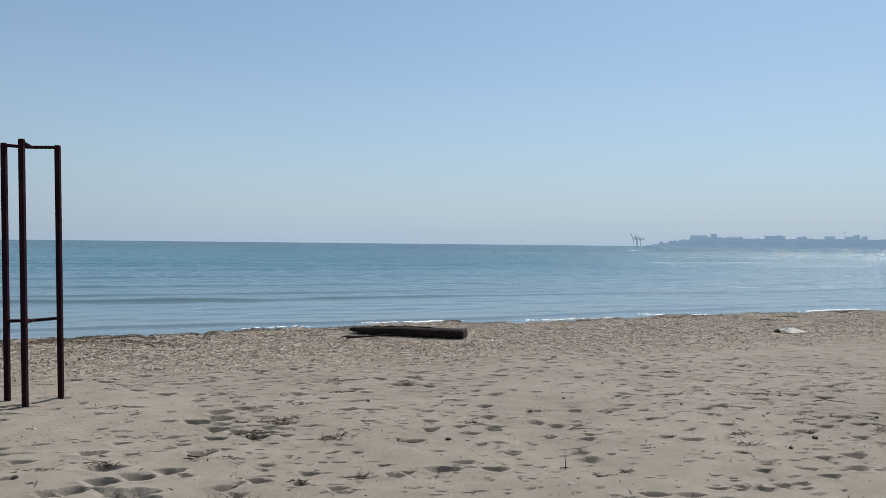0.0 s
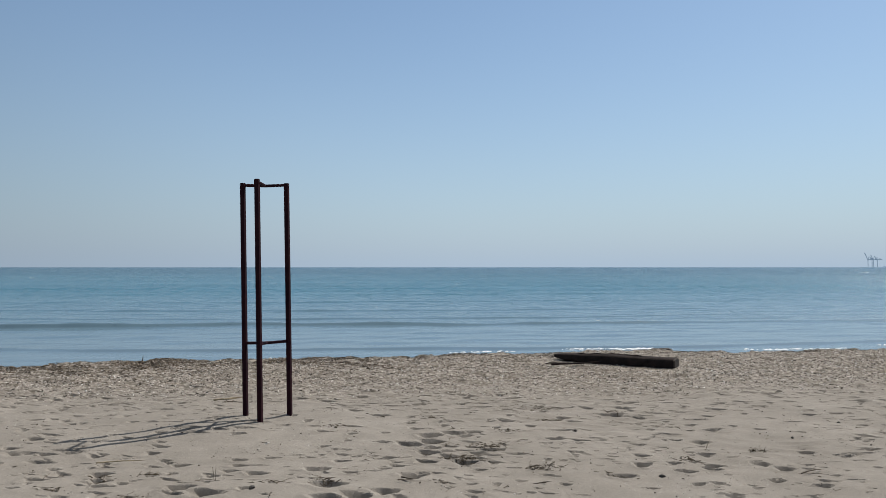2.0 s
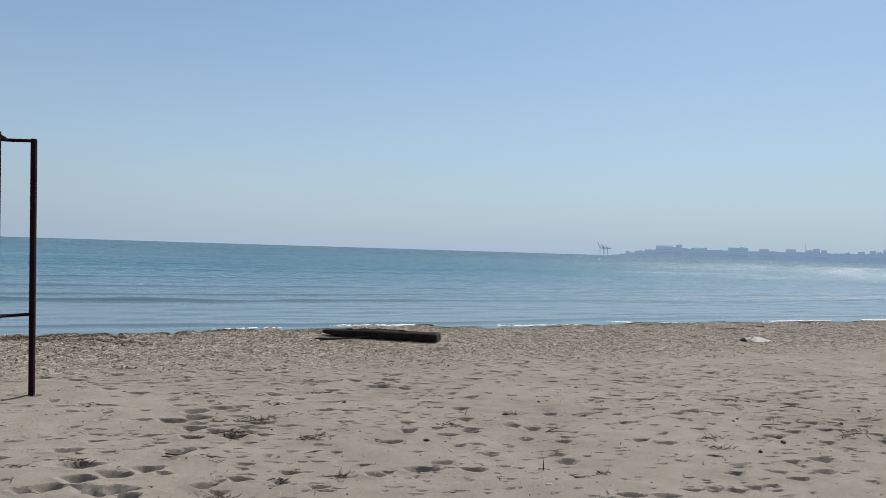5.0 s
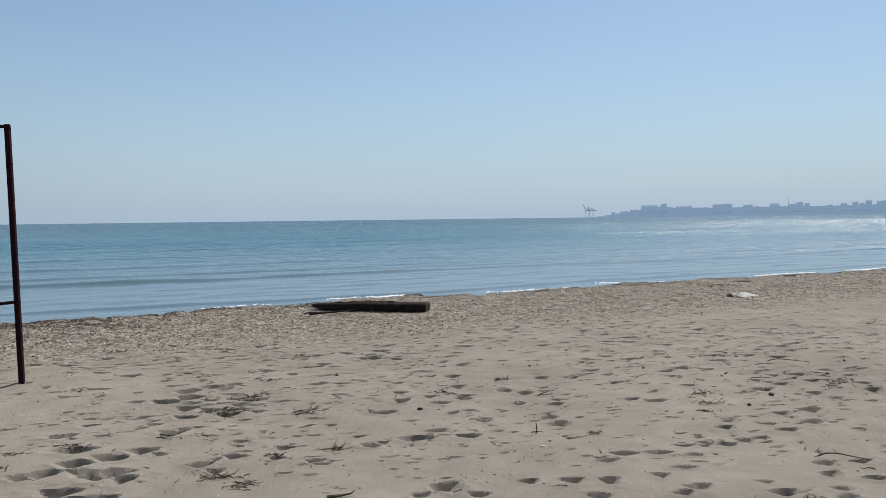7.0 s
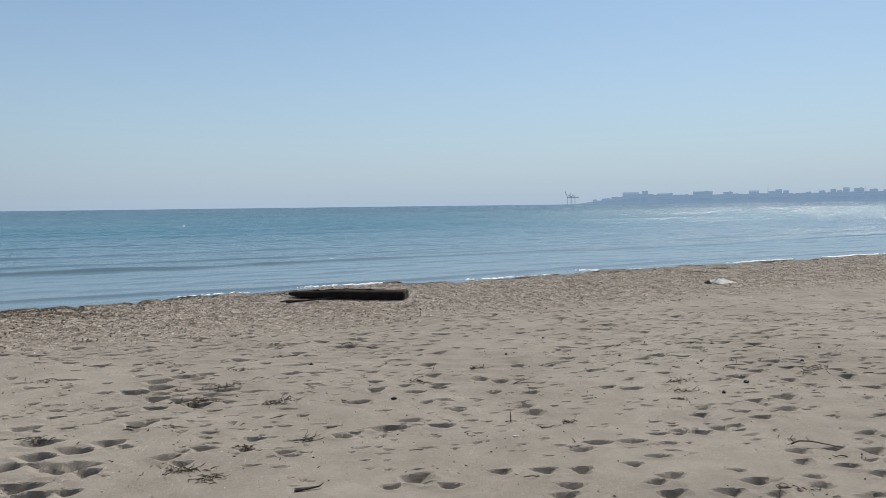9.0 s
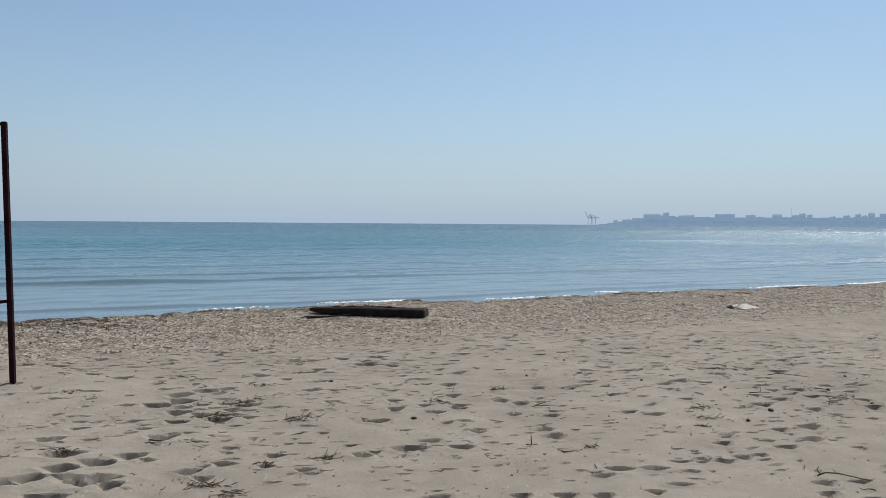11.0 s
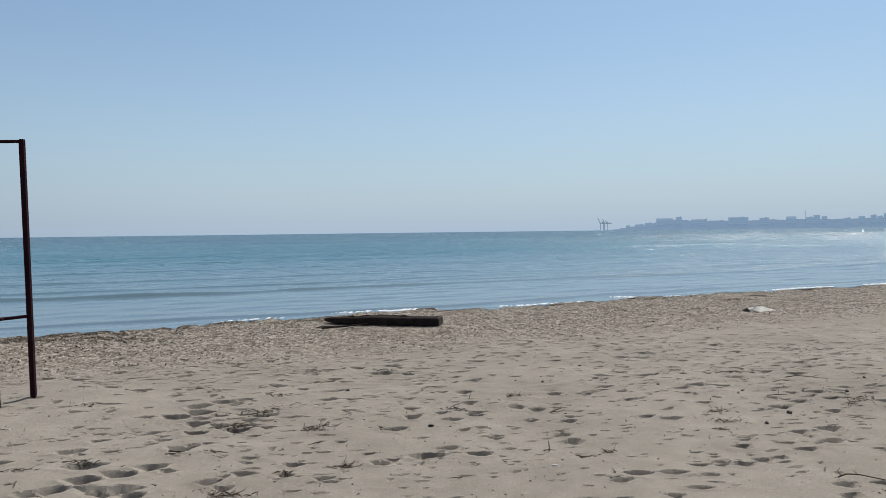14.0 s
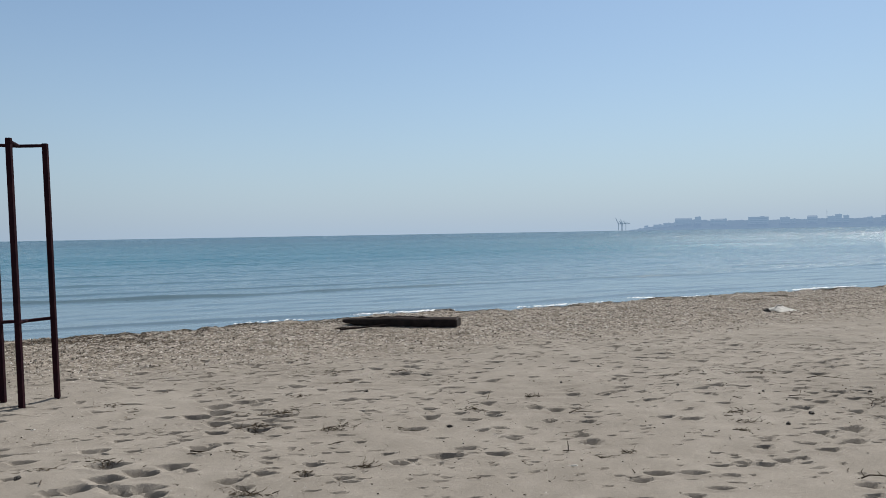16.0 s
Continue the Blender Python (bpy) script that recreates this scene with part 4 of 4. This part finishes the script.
twig(-1.73, 4.80, -8, ((0, 0.03, 0.012), (0.06, 0.01, 0.014), (0.12, 0.0, 0.018)), 0.007, (((0.0, -0.03, 0.006), (0.06, -0.03, 0.01), (0.12, 0.0, 0.018)),), "small bent twig in a V shape")
twig(-0.37, 3.46, 6, ((0, 0, 0.006), (0.06, 0.0, 0.01), (0.14, 0.02, 0.014), (0.16, 0.05, 0.02)), 0.008, (((0.0, 0.03, 0.005), (0.07, 0.02, 0.01), (0.14, 0.02, 0.014)),))
twig(-8.57, 10.79, 0, ((0, 0, -0.05), (0.0, 0, 0.08), (0.01, 0, 0.17)), 0.012, (), "short stick standing upright near the waterline")
twig(-5.04, 7.47, 10, ((0, 0, 0.01), (0.1, 0.02, 0.02), (0.2, 0.0, 0.025), (0.28, 0.04, 0.03)), 0.013, (((0.13, 0, 0.02), (0.24, 0.08, 0.03), (0.33, 0.12, 0.025)),), "pale bleached driftwood branch on the sand", STRAW)
twig(0.61, 6.50, 10, ((0, 0, 0.0), (0.015, 0.0, 0.045), (0.035, 0.01, 0.085)), 0.003, (), "thin bleached straw standing in the sand", STRAW)
twig(-3.16, 4.49, 0, ((0, 0, -0.02), (0.004, 0.0, 0.05), (-0.004, 0.0, 0.1)), 0.003, (((0.022, 0, 0.0), (0.02, 0.0, 0.05), (0.026, 0.0, 0.095)), ((0.0, -0.01, 0.005), (-0.04, -0.03, 0.01), (-0.07, -0.05, 0.006))), "pair of thin dry stalks standing upright in sand")
twig(4.02, 7.04, -6, ((0, 0.03, 0.02), (0.12, 0.03, 0.04), (0.26, -0.01, 0.03), (0.42, 0.0, 0.012)), 0.005, (((0.12, 0.03, 0.04), (0.06, 0.06, 0.07)), ((0.26, -0.01, 0.03), (0.36, 0.04, 0.05))), "thin curved dry twig lying on the sand")
twig(3.96, 5.80, 20, ((0, 0, 0.01), (0.05, 0.03, 0.03), (0.12, 0.05, 0.02), (0.2, 0.03, 0.01)), 0.005, (((0.05, 0.03, 0.03), (0.06, 0.07, 0.06)),))
twig(3.46, 6.30, -10, ((0, 0, 0.01), (0.1, 0.0, 0.02), (0.2, 0.03, 0.012)), 0.005, (((0.1, 0, 0.02), (0.12, 0.04, 0.06)),))
twig(-4.36, 4.63, 29, ((0, 0, 0.01), (0.2, 0.0, 0.014), (0.38, 0.01, 0.008)), 0.007, (), "long bleached straw lying on the sand", STRAW)
for k in range(60):
    r = random.Random(700 + k)
    tx, ty = r.uniform(-5, 5.5), r.uniform(3.3, 9.0)
    n, ln = 4, r.uniform(0.03, 0.10)
    bend = r.uniform(-0.5, 0.5)
    pts = [(ln * i / n, bend * ln * (i / n) ** 2, 0.004 + r.uniform(0, 0.012)) for i in range(n + 1)]
    twig(tx, ty, r.uniform(0, 360), pts, r.uniform(0.0025, 0.005), (), "short dry dark plant stem on the sand")


# ---- loose shells and crumbs ----
def scatter(name, count, place, size, material, label, category, seed, flat=0.5, slim=(0.35, 0.75), bias=1.0):
    """Many small curved flakes as one piece of stuff. place(r) gives x, y or None."""
    r = random.Random(seed)
    rn = np.random.RandomState(seed)
    xs, ys, zs = [], [], []
    while len(xs) < count:
        p = place(r)
        if p:
            xs.append(p[0]), ys.append(p[1]), zs.append(lie(*p))
    n = count
    c = np.stack([xs, ys, zs], -1)
    s = (size[0] + (size[1] - size[0]) * rn.uniform(0, 1, n) ** bias) * rn.uniform(0.7, 1.1, n)
    ratio = rn.uniform(*slim, n)
    yaw, tilt, rollv = rn.uniform(0, 2 * np.pi, n), rn.normal(0, flat, n), rn.normal(0, flat, n)
    shape = np.array([(1, 0.1, 0), (-0.2, 0.95, 0), (-1, -0.1, 0), (0.25, -0.9, 0), (0, 0, 0.5)])
    p = shape[None] * np.stack([s, s * ratio, s * 0.7], -1)[:, None, :] * rn.uniform(0.75, 1.25, (n, 5, 1))
    ct, st = np.cos(tilt)[:, None], np.sin(tilt)[:, None]
    x, y, z = p[..., 0], p[..., 1], p[..., 2]
    x, z = x * ct + z * st, -x * st + z * ct
    cr, sr = np.cos(rollv)[:, None], np.sin(rollv)[:, None]
    y, z = y * cr - z * sr, y * sr + z * cr
    cy, sy = np.cos(yaw)[:, None], np.sin(yaw)[:, None]
    x, y = x * cy - y * sy, x * sy + y * cy
    v = np.stack([x, y, z + (s * 0.25)[:, None]], -1) + c[:, None, :]
    f = np.array([(k, (k + 1) % 4, 4) for k in range(4)])
    faces = (np.arange(n)[:, None, None] * 5 + f[None]).reshape(-1, 3)
    return tagged(mesh_object(name, v.reshape(-1, 3), faces, material), label, category, kind="stuff")


def in_band(r):
    x = r.uniform(-13, 17)
    top = float(14.25 + 0.41 * x)
    low = 9.3 + 0.35 * x
    t = r.random() ** 0.8
    y = low + (top + 0.6 - low) * t
    thin = 0.5 + 0.5 * noise.noise((x * 0.9, y * 0.9, 0))
    if t < 0.25 and r.random() > t * 3.2 + thin * 0.4:
        return None
    return (x, y) if y < float(crest(x)) + 0.5 else None


def on_sand(r):
    x, y = r.uniform(-9, 11), 3.0 + 8.5 * r.random() ** 0.8
    keep = 0.2 + max(0.0, noise.noise((x * 0.8, y * 0.8, 4.0))) * 1.4 + max(0.0, noise.noise((x * 3.1, y * 3.1, 9.0))) * 0.9
    return (x, y) if r.random() < keep and y < 10.3 + 0.35 * x else None


scatter("shell_litter", 100000, in_band, (0.006, 0.021), SHELLS, "thick litter of broken grey and beige sea shells", "shells", 41, 0.48)


def on_crest(r):
    x = r.uniform(-12, 16)
    y = float(crest(x)) - abs(r.gauss(0, 0.22)) + 0.12
    return (x, y) if r.random() < 0.35 + 0.65 * float(vnoise(x, 0.0, 0.8, 66)) + (0.2 if x > 2 else 0) else None


scatter("wrack_line", 6500, on_crest, (0.012, 0.045), FLECKS, "dark line of dried weed along the berm crest", "seaweed", 44, 0.35, (0.15, 0.5))
scatter("plant_litter", 16000, on_sand, (0.002, 0.015), FLECKS, "dark crumbs of dried weed scattered on sand", "debris", 42, 0.5, (0.2, 0.7), 3.0)
scatter("shell_chips", 22000, on_sand, (0.002, 0.007), CHIPS, "small white shell chips scattered on sand", "shells", 43, 0.4)


def in_wrack(r):
    x = r.gauss(-7.0, 2.6)
    y = float(crest(x)) - abs(r.gauss(0.3, 1.1))
    keep = 0.15 + max(0.0, noise.noise((x * 0.7, y * 1.6, 2.0))) * 2.0
    return (x, y) if r.random() < keep and -13 < x < -1.5 else None


scatter("weed_litter", 9000, in_wrack, (0.008, 0.035), FLECKS, "loose brown dried weed strewn over the shells", "seaweed", 45, 0.3, (0.15, 0.5))
